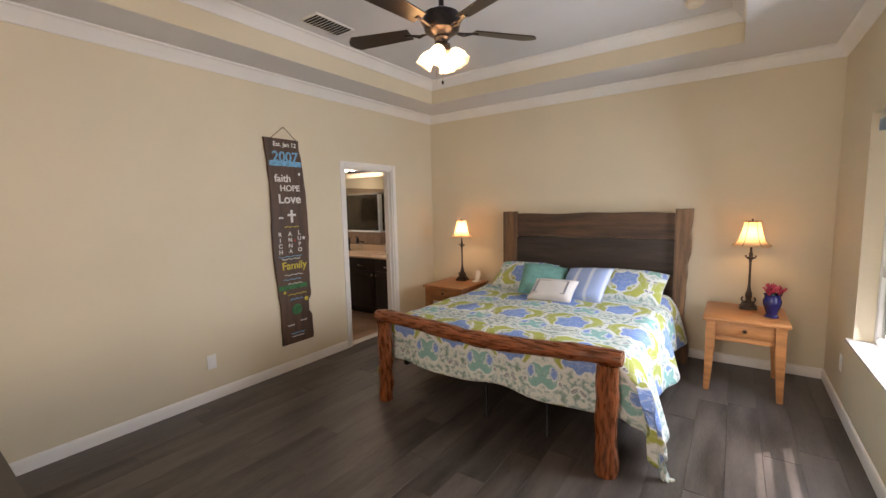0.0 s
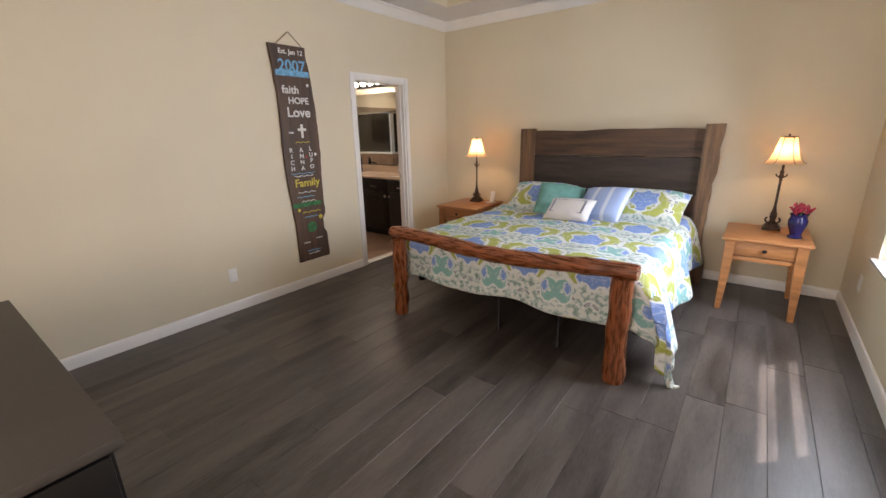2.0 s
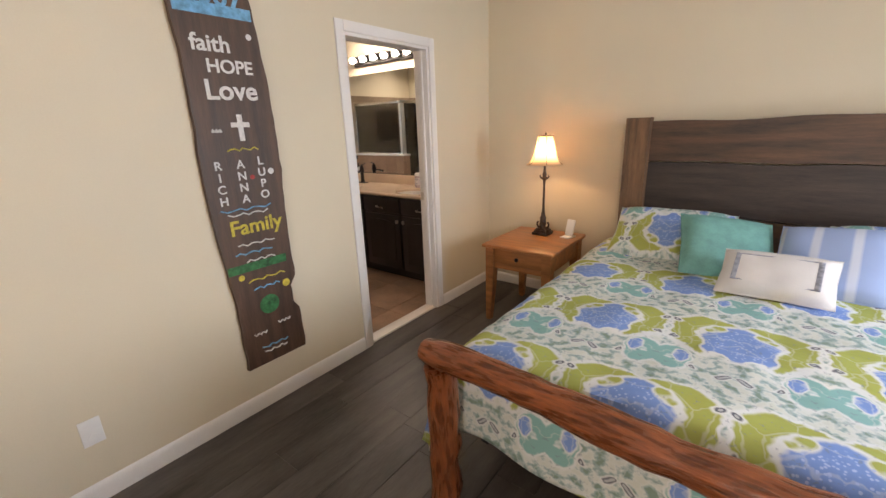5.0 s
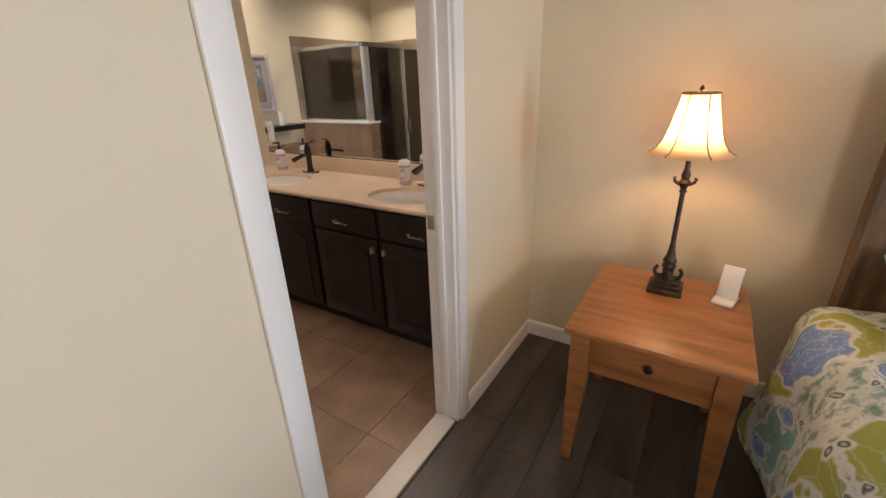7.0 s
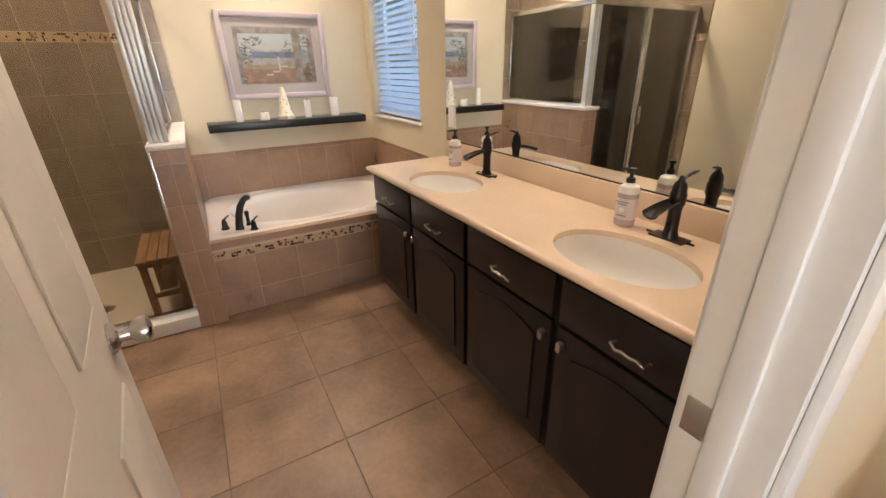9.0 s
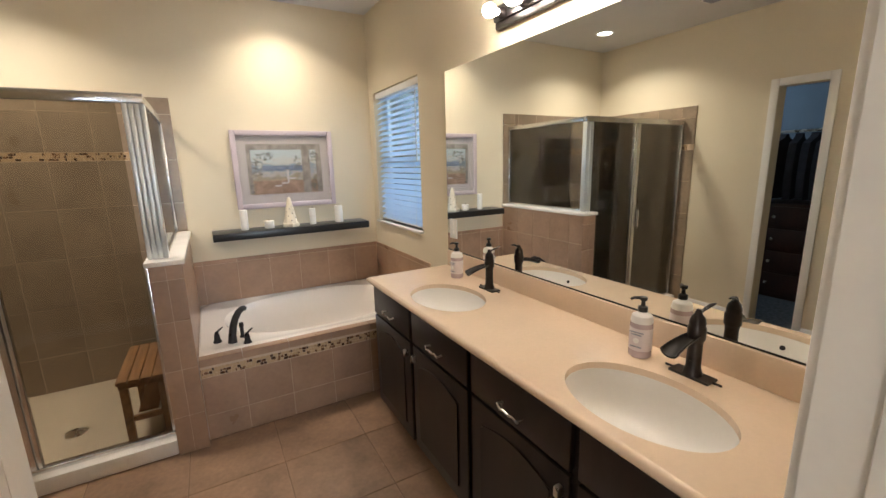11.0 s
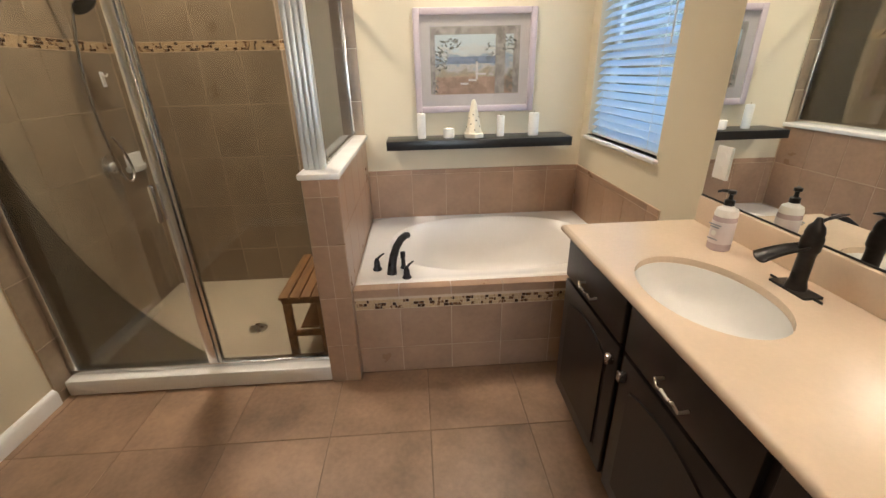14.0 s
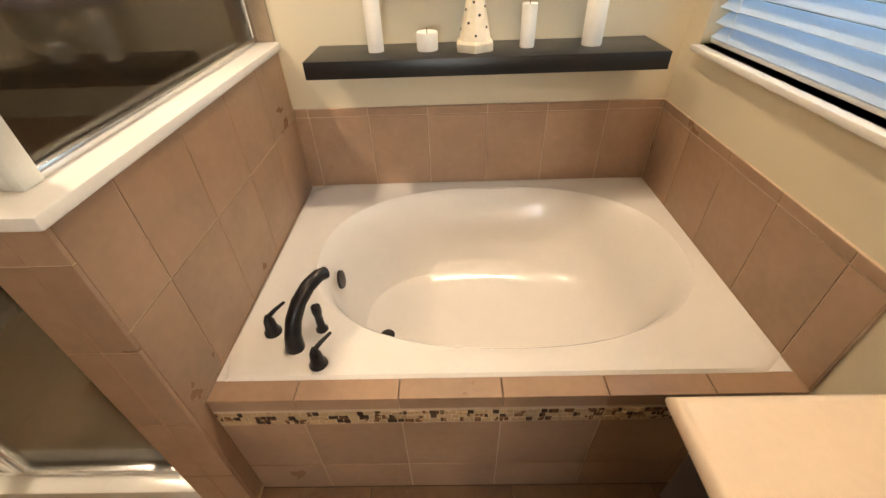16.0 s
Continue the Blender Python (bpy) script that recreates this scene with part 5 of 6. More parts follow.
for i in range(6):
    part("slat", box(-0.13, 0.13, -0.055 + i * 0.02, -0.045 + i * 0.02, -0.013, -0.008), M["stitch"], bv)

# ---- bathroom window ----
win = tagged(thing("window_2", "small window over the tub with closed white blind", "window"), kind="structure")
part("window_sill", box(VX0 - 0.005, VX1 + 0.02, -0.028, 0.10, VZ0 - 0.02, VZ0, 0.005), M["cap"], win, "white marble sill")
for x in (VX0, VX1 - 0.045):
    part("window_frame", box(x, x + 0.045, 0.10, 0.14, VZ0, VZ1, 0.003), M["plastic"], win)
for z in (VZ0, VZ1 - 0.045, 1.50):
    part("window_rail", box(VX0 + 0.045, VX1 - 0.045, 0.101, 0.139, z, z + 0.045, 0.003), M["plastic"], win)
p = part("pane", box(VX0 + 0.045, VX1 - 0.045, 0.118, 0.122, VZ0 + 0.045, VZ1 - 0.045), M["glass"], win)
p.visible_shadow = False
bl = thing("window_blind", "closed white slatted window blind glowing with daylight", "blind")
part("headrail", box(VX0 + 0.006, VX1 - 0.006, 0.012, 0.062, VZ1 - 0.050, VZ1 - 0.003, 0.004), M["plastic"], bl)
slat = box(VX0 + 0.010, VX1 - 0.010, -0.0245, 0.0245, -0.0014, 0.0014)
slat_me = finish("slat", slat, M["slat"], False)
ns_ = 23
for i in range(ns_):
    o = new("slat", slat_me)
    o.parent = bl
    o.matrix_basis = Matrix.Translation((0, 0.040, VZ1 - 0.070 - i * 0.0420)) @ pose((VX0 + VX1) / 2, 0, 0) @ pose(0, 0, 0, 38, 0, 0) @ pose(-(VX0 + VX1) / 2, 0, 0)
part("bottom_rail", box(VX0 + 0.010, VX1 - 0.010, 0.022, 0.058, VZ0 + 0.006, VZ0 + 0.020, 0.004), M["plastic"], bl)
for x in (VX0 + 0.12, VX1 - 0.12):
    part("ladder_cord", tube([(x, 0.012, VZ1 - 0.05), (x, 0.012, VZ0 + 0.02)], 0.0012, 5), M["plastic"], bl)
part("tilt_wand", tube([(VX1 - 0.06, 0.004, VZ1 - 0.05), (VX1 - 0.055, 0.002, VZ1 - 0.55)], 0.004, 6), M["plastic"], bl)

# ---- tub ----
HX, HF = -2.43, -2.375           # front of tub, front of half wall
HY0, HY1, HZ = -1.575, -1.430, 1.030
DECK = 0.485
structure("half_wall", box(TX, HF - 0.0022, HY0 + 0.0022, HY1 - 0.0022, 0, HZ - 0.001), M["grout"], "tiled half wall between tub and shower", "wall")
structure("half_wall_cap", box(TX, HF + 0.014, HY0 - 0.012, HY1 + 0.014, HZ, HZ + 0.026, 0.006), M["cap"], "white solid cap on the half wall", "trim", True)
structure("tub_apron", box(HX - 0.06, HX - 0.0022, HY1, -0.001, 0, DECK - 0.047), M["grout"], "tiled apron in front of the tub", "wall")
tub = thing("bathtub", "white acrylic drop-in garden tub with oval well", "bathtub")


def tub_shell():
    bm = bmesh.new()
    n = 64
    x0, x1, y0, y1 = TX + 0.004, HX - 0.055, HY1 + 0.004, -0.004
    cx, cy, a, b = (x0 + x1) / 2 - 0.012, (y0 + y1) / 2 + 0.045, 0.41, 0.60

    def ring(ra, rb, z, e, ox=0, oy=0):
        vs = []
        for i in range(n):
            t = 2 * math.pi * i / n
            c, s = math.cos(t), math.sin(t)
            vs.append(bm.verts.new((cx + ox + ra * abs(c) ** e * (1 if c > 0 else -1), cy + oy + rb * abs(s) ** e * (1 if s > 0 else -1), z)))
        return vs
    def rim(z, inset):
        vs = []
        for i in range(n):
            t = 2 * math.pi * i / n
            c, s = math.cos(t) * a, math.sin(t) * b
            k = min((x1 - inset - cx) / c if c > 1e-6 else (x0 + inset - cx) / c if c < -1e-6 else 1e9, (y1 - inset - cy) / s if s > 1e-6 else (y0 + inset - cy) / s if s < -1e-6 else 1e9)
            vs.append(bm.verts.new((cx + c * k, cy + s * k, z)))
        return vs
    rings = [rim(DECK - 0.03, 0.0), rim(DECK - 0.004, 0.0), rim(DECK + 0.004, 0.008), rim(DECK + 0.004, 0.035), rim(DECK, 0.045), ring(a + 0.012, b + 0.012, DECK, 0.86), ring(a, b, DECK - 0.012, 0.86), ring(a - 0.022, b - 0.022, DECK - 0.05, 0.86),
             ring(a - 0.050, b - 0.07, DECK - 0.18, 0.86, 0, -0.03), ring(a - 0.085, b - 0.13, DECK - 0.30, 0.86, 0, -0.06), ring(a - 0.12, b - 0.19, DECK - 0.350, 0.86, 0, -0.09), ring(a - 0.18, b - 0.27, DECK - 0.372, 0.86, 0, -0.10), ring(0.02, 0.02, DECK - 0.378, 1.0, 0, -0.10)]
    for r0, r1 in zip(rings, rings[1:]):
        for i in range(n):
            bm.faces.new((r0[i], r0[(i + 1) % n], r1[(i + 1) % n], r1[i]))
    bm.faces.new(rings[-1])
    return bm


part("shell", tub_shell(), M["acrylic"], tub)
for b in ((TX + 0.003, TX + 0.07, HY1 + 0.003, -0.003), (HX - 0.12, HX - 0.056, HY1 + 0.003, -0.003), (TX + 0.07, HX - 0.12, HY1 + 0.003, HY1 + 0.06), (TX + 0.07, HX - 0.12, -0.06, -0.003)):
    part("rim_ledge", box(*b, DECK - 0.03, DECK - 0.003), M["acrylic"], tub)
part("drain", lathe([(0.028, 0), (0.028, 0.003), (0.016, 0.006), (0.0, 0.012)], 20, m=Matrix.Translation((-2.93, -1.085, DECK - 0.368))), M["bronze"], tub, "dark tub drain")
part("overflow", lathe([(0.034, 0), (0.032, 0.008), (0.0, 0.010)], 20, m=Matrix.Translation((-2.95, -1.222, DECK - 0.09)) @ pose(0, 0, 0, -82)), M["bronze"], tub, "dark bronze overflow plate")

tap = thing("tub_filler", "oil-rubbed bronze tub filler with two lever handles", "tub filler", -2.583, -1.254, DECK, 54)
part("spout", tube([(0, 0, 0), (0, 0.006, 0.045), (0.0, 0.022, 0.09), (0.0, 0.050, 0.130), (0.0, 0.088, 0.157), (0.0, 0.125, 0.166), (0.0, 0.148, 0.160)], [0.026, 0.022, 0.021, 0.020, 0.019, 0.018, 0.017], 16), M["bronze"], tap)
part("diverter", lathe([(0.017, 0), (0.017, 0.006), (0.011, 0.014), (0.011, 0.060), (0.014, 0.070), (0.013, 0.090), (0, 0.095)], 16, m=Matrix.Translation((0.01, 0.085, 0))), M["bronze"], tap, "slim bronze diverter")
for s in (-1, 1):
    hd = part("handle", lathe([(0.024, 0), (0.024, 0.006), (0.017, 0.018), (0.015, 0.045), (0.011, 0.056), (0.006, 0.066), (0, 0.068)], 18, m=Matrix.Translation((s * 0.095, 0.0, 0))), M["bronze"], tap)
    part("lever", tube([(s * 0.095, 0, 0.058), (s * 0.095, 0.025, 0.066), (s * 0.095, 0.058, 0.070)], [0.007, 0.006, 0.004], 8), M["bronze"], hd)

# ---- shelf, candles and picture ----
shelf = thing("floating_shelf", "black floating shelf above the tub", "shelf")
part("board", box(TX + 0.001, -3.245, -1.282, -0.140, 0.984, 1.038, 0.002), M["black"], shelf)
for y, r, h in ((-1.052, 0.026, 0.150), (-0.882, 0.035, 0.055), (-0.556, 0.024, 0.125), (-0.345, 0.032, 0.135)):
    cd = thing("pillar_candle", "white pillar candle on the black shelf", "candle", -3.36, y - 0.012, 1.038, 0, "candles on the shelf")
    part("wax", lathe([(r * 0.97, 0), (r, 0.003), (r, h - 0.004), (r * 0.93, h), (r * 0.5, h - 0.004), (0, h - 0.006)], 24), M["candle"], cd)
    part("wick", tube([(0, 0, h - 0.008), (0.002, 0, h + 0.010)], 0.0012, 5), M["joint"], cd)
tree = thing("ceramic_tree", "ivory ceramic cone tree with dark cut-outs", "ornament", -3.345, -0.740, 1.038)
part("foot", lathe([(0.064, 0), (0.066, 0.004), (0.066, 0.024), (0.060, 0.030), (0.0, 0.031)], 6), M["ivory"], tree)
part("cone", lathe([(0.054, 0.030), (0.050, 0.036), (0.016, 0.205), (0.010, 0.222), (0.0, 0.226)], 8), M["ivory"], tree)
for k in range(22):
    a, f = k * 2.399, (k + 0.5) / 22
    r = 0.050 - 0.036 * f
    part("cut_out", lathe([(0.004, 0), (0.004, 0.002), (0, 0.002)], 8, m=Matrix.Rotation(a, 4, "Z") @ Matrix.Translation((r * 0.955, 0, 0.045 + 0.15 * f)) @ pose(0, 0, 0, 0, 78)), M["joint"], tree)

pic = thing("framed_print", "pastel print of palms in a pale mauve frame", "picture", TX, -0.719, 1.472)
PW, PH = 0.372, 0.292
for nm, y0, y1, z0, z1 in (("frame_side", -PW, -PW + 0.038, -PH, PH), ("frame_side", PW - 0.038, PW, -PH, PH), ("frame_rail", -PW + 0.038, PW - 0.038, PH - 0.038, PH), ("frame_rail", -PW + 0.038, PW - 0.038, -PH, -PH + 0.038)):
    part(nm, box(0.002, 0.028, y0, y1, z0, z1, 0.006), M["mauve"], pic)
part("mount", box(0.002, 0.012, -PW + 0.038, PW - 0.038, -PH + 0.038, PH - 0.038), M["mount"], pic)
pr = part("print", box(0.012, 0.0135, -0.275, 0.275, -0.185, 0.195), M["print"], pic, "faded pastel landscape print")
rng = random.Random(3)


def printed(name, material, y0, y1, z0, z1, d):
    return part(name, box(0.0135, 0.0135 + d, y0, y1, z0, z1), M[material], pr, smooth=False)


printed("printed_sea", "print_sea", -0.17, 0.16, -0.010, 0.030, 0.0004)
printed("printed_terrace", "print_sand", -0.24, 0.24, -0.184, -0.085, 0.0005)
printed("printed_arch", "print_stone", -0.274, 0.274, 0.150, 0.194, 0.0006)
for y0, y1 in ((-0.274, -0.245), (0.125, 0.185), (0.235, 0.274)):
    printed("printed_column", "print_stone", y0, y1, -0.184, 0.150, 0.0007)
for y0, z0 in ((-0.09, -0.13), (-0.04, -0.11), (0.0, -0.075), (0.02, -0.075)):
    printed("printed_rail", "mount", y0, y0 + 0.05, z0, z0 + 0.012, 0.0010)
printed("printed_rail", "mount", 0.005, 0.018, -0.10, 0.0, 0.0012)
for cy, cz, ry, rz_, n in ((-0.21, 0.02, 0.045, 0.07, 46), (-0.15, 0.10, 0.06, 0.03, 40), (0.09, 0.06, 0.03, 0.05, 22), (0.215, -0.11, 0.03, 0.07, 34), (-0.245, -0.14, 0.025, 0.04, 18), (0.21, 0.10, 0.05, 0.05, 34)):
    bm = bmesh.new()
    for k in range(n):
        a, q = rng.uniform(0, 6.283), rng.uniform(0, 1) ** 0.5
        y, z, w = cy + ry * q * math.cos(a), cz + rz_ * q * math.sin(a), rng.uniform(0.006, 0.016)
        t = rng.uniform(-0.9, 0.9)
        vs = [bm.verts.new((0.0147 + 0.00002 * k, y + u * math.cos(t) - v * math.sin(t), z + u * math.sin(t) + v * math.cos(t))) for u, v in ((-w, 0), (0, -w * 0.3), (w, 0), (0, w * 0.3))]
        bm.faces.new(vs)
    part("printed_foliage", bm, M["dark_print"], pr, smooth=False)
pg = part("glazing", box(0.016, 0.018, -PW + 0.038, PW - 0.038, -PH + 0.038, PH - 0.038), M["glass"], pic)
pg.visible_shadow = False

# ---- shower ----
SY = TY
structure("shower_pan", box(TX, HX - 0.05, SY + 0.012, HY0, 0, 0.055, 0.004), M["showerpan"], "cream shower pan", "floor", True)
structure("shower_kerb", box(HX - 0.07, HX + 0.045, SY + 0.012, HY0 - 0.001, 0, 0.085, 0.008), M["cap"], "white marble shower kerb", "kerb", True)
sd = thing("shower_drain", "round bronze drain in the shower pan", "drain", -2.815, -2.08, 0.055)
part("grate", lathe([(0.052, 0), (0.052, 0.003), (0.046, 0.004), (0.0, 0.0042)], 28), M["nickel"], sd)
enc = thing("shower_enclosure", "silver framed glass shower enclosure with hinged door", "shower screen")
HD = 1.840
MY = -2.150
part("header", box(HX - 0.045, HX - 0.005, SY + 0.014, HY0 + 0.090, HD - 0.045, HD, 0.004), M["chrome"], enc, "silver header rail")
part("sill_track", box(HX - 0.045, HX - 0.005, SY + 0.014, HY0 - 0.002, 0.085, 0.110, 0.004), M["chrome"], enc)
part("wall_jamb", box(HX - 0.045, HX - 0.008, SY + 0.013, SY + 0.045, 0.110, HD - 0.045, 0.004), M["chrome"], enc)
part("strike_post", box(HX - 0.045, HX - 0.002, MY - 0.030, MY + 0.014, 0.110, HD - 0.045, 0.006), M["chrome"], enc)
part("strike_post", box(HX - 0.040, HX - 0.008, MY + 0.017, MY + 0.034, 0.110, HD - 0.045, 0.005), M["chrome"], enc)
bm = bmesh.new()
for k in range(4):
    y = HY0 + 0.002 + k * 0.0225
    box(HX - 0.046, HX - 0.006 + 0.004 * (k % 2), y, y + 0.0222, HZ + 0.026, HD - 0.045, 0.006, bm)
part("corner_post", bm, M["satin"], enc, "wide fluted satin aluminium corner post")
part("half_wall_jamb", box(HX - 0.045, HX - 0.012, HY0 - 0.020, HY0 - 0.001, 0.110, HZ, 0.004), M["chrome"], enc)
YG = (HY0 + HY1) / 2
part("side_header", box(TX + 0.012, HX - 0.046, YG - 0.016, YG + 0.016, HD - 0.040, HD - 0.003, 0.004), M["chrome"], enc)
part("side_track", box(TX + 0.012, HX - 0.046, YG - 0.014, YG + 0.014, HZ + 0.026, HZ + 0.046, 0.004), M["chrome"], enc)
part("side_jamb", box(TX + 0.010, TX + 0.035, YG - 0.014, YG + 0.014, HZ + 0.046, HD - 0.040, 0.004), M["chrome"], enc)
for nm, b in (("door_pane", (HX - 0.028, HX - 0.022, SY + 0.046, MY - 0.031, 0.111, HD - 0.046)), ("fixed_pane", (HX - 0.028, HX - 0.022, MY + 0.034, HY0 - 0.021, 0.111, HD - 0.046)), ("side_pane", (TX + 0.036, HX - 0.047, YG - 0.003, YG + 0.003, HZ + 0.047, HD - 0.041))):
    pp = part(nm, box(*b), M["bronzeglass"], enc, "clear shower glass", smooth=False)
    pp.visible_shadow = False
part("door_handle", box(HX - 0.004, HX + 0.022, MY - 0.050, MY - 0.034, 0.86, 1.02, 0.005), M["chrome"], enc, "silver door pull")

shw = thing("shower_fittings", "chrome hand shower with hose, valve and mixer on the tiled wall", "shower")
YS = SY + 0.012
part("valve_plate", lathe([(0.075, 0), (0.074, 0.006), (0.055, 0.012), (0.030, 0.016), (0.026, 0.045), (0.0, 0.048)], 28, m=Matrix.Translation((-3.165, YS, 0.958)) @ pose(0, 0, 0, -90)), M["chrome"], shw, "round chrome mixer")
part("valve_lever", tube([(-3.165, YS + 0.045, 0.958), (-3.135, YS + 0.052, 0.953), (-3.095, YS + 0.055, 0.948)], [0.010, 0.008, 0.006], 10), M["chrome"], shw)
part("shower_arm", tube([(-3.10, YS, 1.86), (-3.10, YS + 0.05, 1.86), (-3.10, YS + 0.11, 1.83), (-3.10, YS + 0.15, 1.79)], 0.010, 12), M["bronze"], shw)
part("shower_head", lathe([(0.012, 0), (0.018, 0.02), (0.030, 0.035), (0.058, 0.055), (0.060, 0.066), (0.0, 0.070)], 24, m=Matrix.Translation((-3.10, YS + 0.14, 1.80)) @ pose(0, 0, 0, -140)), M["bronze"], shw, "dark shower head")
hose = [Vector(p) for p in ((-3.09, YS + 0.13, 1.76), (-3.05, YS + 0.10, 1.50), (-3.07, YS + 0.08, 1.25), (-3.11, YS + 0.07, 1.05), (-3.15, YS + 0.06, 0.90), (-3.205, YS + 0.06, 0.855), (-3.255, YS + 0.06, 0.89), (-3.265, YS + 0.05, 0.98), (-3.25, YS + 0.03, 1.07), (-3.23, YS + 0.012, 1.12))]
for turn in range(3):
    hose = [hose[0]] + [p for a, b in zip(hose, hose[1:]) for p in (a * 0.75 + b * 0.25, a * 0.25 + b * 0.75)] + [hose[-1]]
part("hose", tube(hose, 0.008, 8), M["chrome"], shw, "chrome shower hose")
dish = thing("soap_dish", "white ceramic corner soap dish on the shower wall", "soap dish", TX + 0.10, YS, 0.895)
part("tray", lathe([(0.075, 0), (0.085, 0.012), (0.088, 0.035), (0.080, 0.035), (0.072, 0.018), (0.0, 0.014)], 24, squash=0.55), M["porcelain"], dish)
part("back_plate", box(-0.075, 0.075, 0, 0.012, 0, 0.11, 0.006), M["porcelain"], dish)
hook = thing("shower_hook", "white hook on the shower wall", "hook", -3.33, YS, 1.42)
part("plate", box(-0.016, 0.016, 0, 0.008, -0.04, 0.04, 0.003), M["porcelain"], hook)
part("prong", tube([(0, 0.006, 0.02), (0, 0.03, 0.015), (0, 0.035, 0.03)], 0.005, 8), M["porcelain"], hook)

bench = thing("shower_bench", "teak slatted shower bench beside the half wall", "bench", -2.745, -1.690, 0.055)
for i in range(4):
    part("seat_slat", box(-0.26, 0.26, -0.115 + i * 0.053, -0.067 + i * 0.053, 0.36, 0.378, 0.003), M["teak"], bench)
for sx in (-1, 1):
    part("cross_rail", box(sx * 0.22 - 0.014, sx * 0.22 + 0.014, -0.112, 0.094, 0.325, 0.3595, 0.003), M["teak"], bench)
    for sy in (-0.090, 0.075):
        part("leg", box(sx * 0.22 - 0.018, sx * 0.22 + 0.018, sy - 0.018, sy + 0.018, 0, 0.325, 0.003), M["teak"], bench)
    part("low_rail", box(sx * 0.22 - 0.010, sx * 0.22 + 0.010, -0.072, 0.057, 0.13, 0.16, 0.003), M["teak"], bench)
part("low_shelf", box(-0.20, 0.20, -0.05, 0.04, 0.16, 0.172, 0.003), M["teak"], bench)

# ---- closet seen in the mirror ----
chest = thing("closet_chest", "dark cherry chest of drawers in the closet", "chest", -1.75, -4.10, 0.0)
part("body", box(-0.45, 0.45, -0.30, 0.24, 0, 1.0, 0.006), M["cherry"], chest)
for i in range(4):
    dr = part("drawer", box(-0.42, 0.42, 0.24, 0.256, 0.05 + i * 0.235, 0.265 + i * 0.235, 0.006), M["cherry"], chest)
    for x in (-0.25, 0.25):
        part("knob", lathe([(0.012, 0), (0.016, 0.014), (0, 0.018)], 12, m=Matrix.Translation((x, 0.256, 0.157 + i * 0.235)) @ pose(0, 0, 0, -90)), M["nickel"], dr)
rail = thing("closet_rail", "metal hanging rail in the closet", "rail")
part("rod", tube([(-3.3, -3.95, 1.72), (-0.2, -3.95, 1.72)], 0.014, 10), M["nickel"], rail)
rng = random.Random(5)
for i in range(16):
    x = -2.7 + i * 0.13
    g = thing("hanging_garment", "dark garment hanging on the closet rail", "clothes", x, -3.95, 0, rng.uniform(-8, 8), "clothes on the rail")
    n = 10
    out = [(0.02, 1.70), (0.05, 1.66), (0.20, 1.60), (0.22, 1.50)] + [(0.21 + 0.02 * math.sin(k), 1.5 - 0.45 * k / 4) for k in range(1, 5)]
    out = out + [(-a, b) for a, b in reversed(out)]
    bm = prism(out, 0.06)
    bmesh.ops.transform(bm, matrix=pose(0, 0, 0, 0, 0, 90), verts=bm.verts)
    part("cloth", bm, M["clothes"], g)

# ---- tiles, planks and mosaic ----


def tiling(parent, material, name, spans_u, spans_v, place, gap=0.0025, thick=0.009, bevel=0.0012):
    """Tiles between the given cuts, each an object; alike sizes share a mesh. place(u, v) gives the pose of a tile's corner frame."""
    meshes = {}
    for (u0, u1) in spans_u:
        for (v0, v1) in spans_v:
            key = (round(u1 - u0, 3), round(v1 - v0, 3))
            if key not in meshes:
                w, h = key[0] - gap, key[1] - gap
                if w < 0.004 or h < 0.004:
                    continue
                bm = bmesh.new()
                b = bevel
                lo = [bm.verts.new(q) for q in ((-w / 2, -h / 2, 0), (w / 2, -h / 2, 0), (w / 2, h / 2, 0), (-w / 2, h / 2, 0))]
                mid = [bm.verts.new((q.co.x, q.co.y, thick - b)) for q in lo]
                hi = [bm.verts.new((q.co.x * (1 - 2 * b / w), q.co.y * (1 - 2 * b / h), thick)) for q in lo]
                for r0, r1 in ((lo, mid), (mid, hi)):
                    for i in range(4):
                        bm.faces.new((r0[i], r0[(i + 1) % 4], r1[(i + 1) % 4], r1[i]))
                bm.faces.new(hi)
                meshes[key] = finish(name, bm, material, False)
            ob = new(name, meshes[key])
            ob.parent = parent
            ob.matrix_basis = place((u0 + u1) / 2, (v0 + v1) / 2)


def cuts(a, b, step, start=None):
    """Spans from a to b on a grid of step through start, leaving out slivers."""
    start = a if start is None else start
    k = math.floor((a - start) / step)
    out = []
    while start + k * step < b - 1e-6:
        p, q = max(a, start + k * step), min(b, start + (k + 1) * step)
        if q - p > 0.012:
            out.append((p, q))
        k += 1
    return out


def on_x(x, face):
    """Tiles on a wall x = const; u is y, v is z."""
    r = Matrix(((0, 0, 1), (1, 0, 0), (0, 1, 0))).to_4x4() if face > 0 else Matrix(((0, 0, -1), (-1, 0, 0), (0, 1, 0))).to_4x4()
    return lambda u, v: Matrix.Translation((x, u, v)) @ r


def on_y(y, face):
    r = Matrix(((1, 0, 0), (0, 0, -1), (0, 1, 0))).to_4x4() if face < 0 else Matrix(((-1, 0, 0), (0, 0, 1), (0, 1, 0))).to_4x4()
    return lambda u, v: Matrix.Translation((u, y, v)) @ r


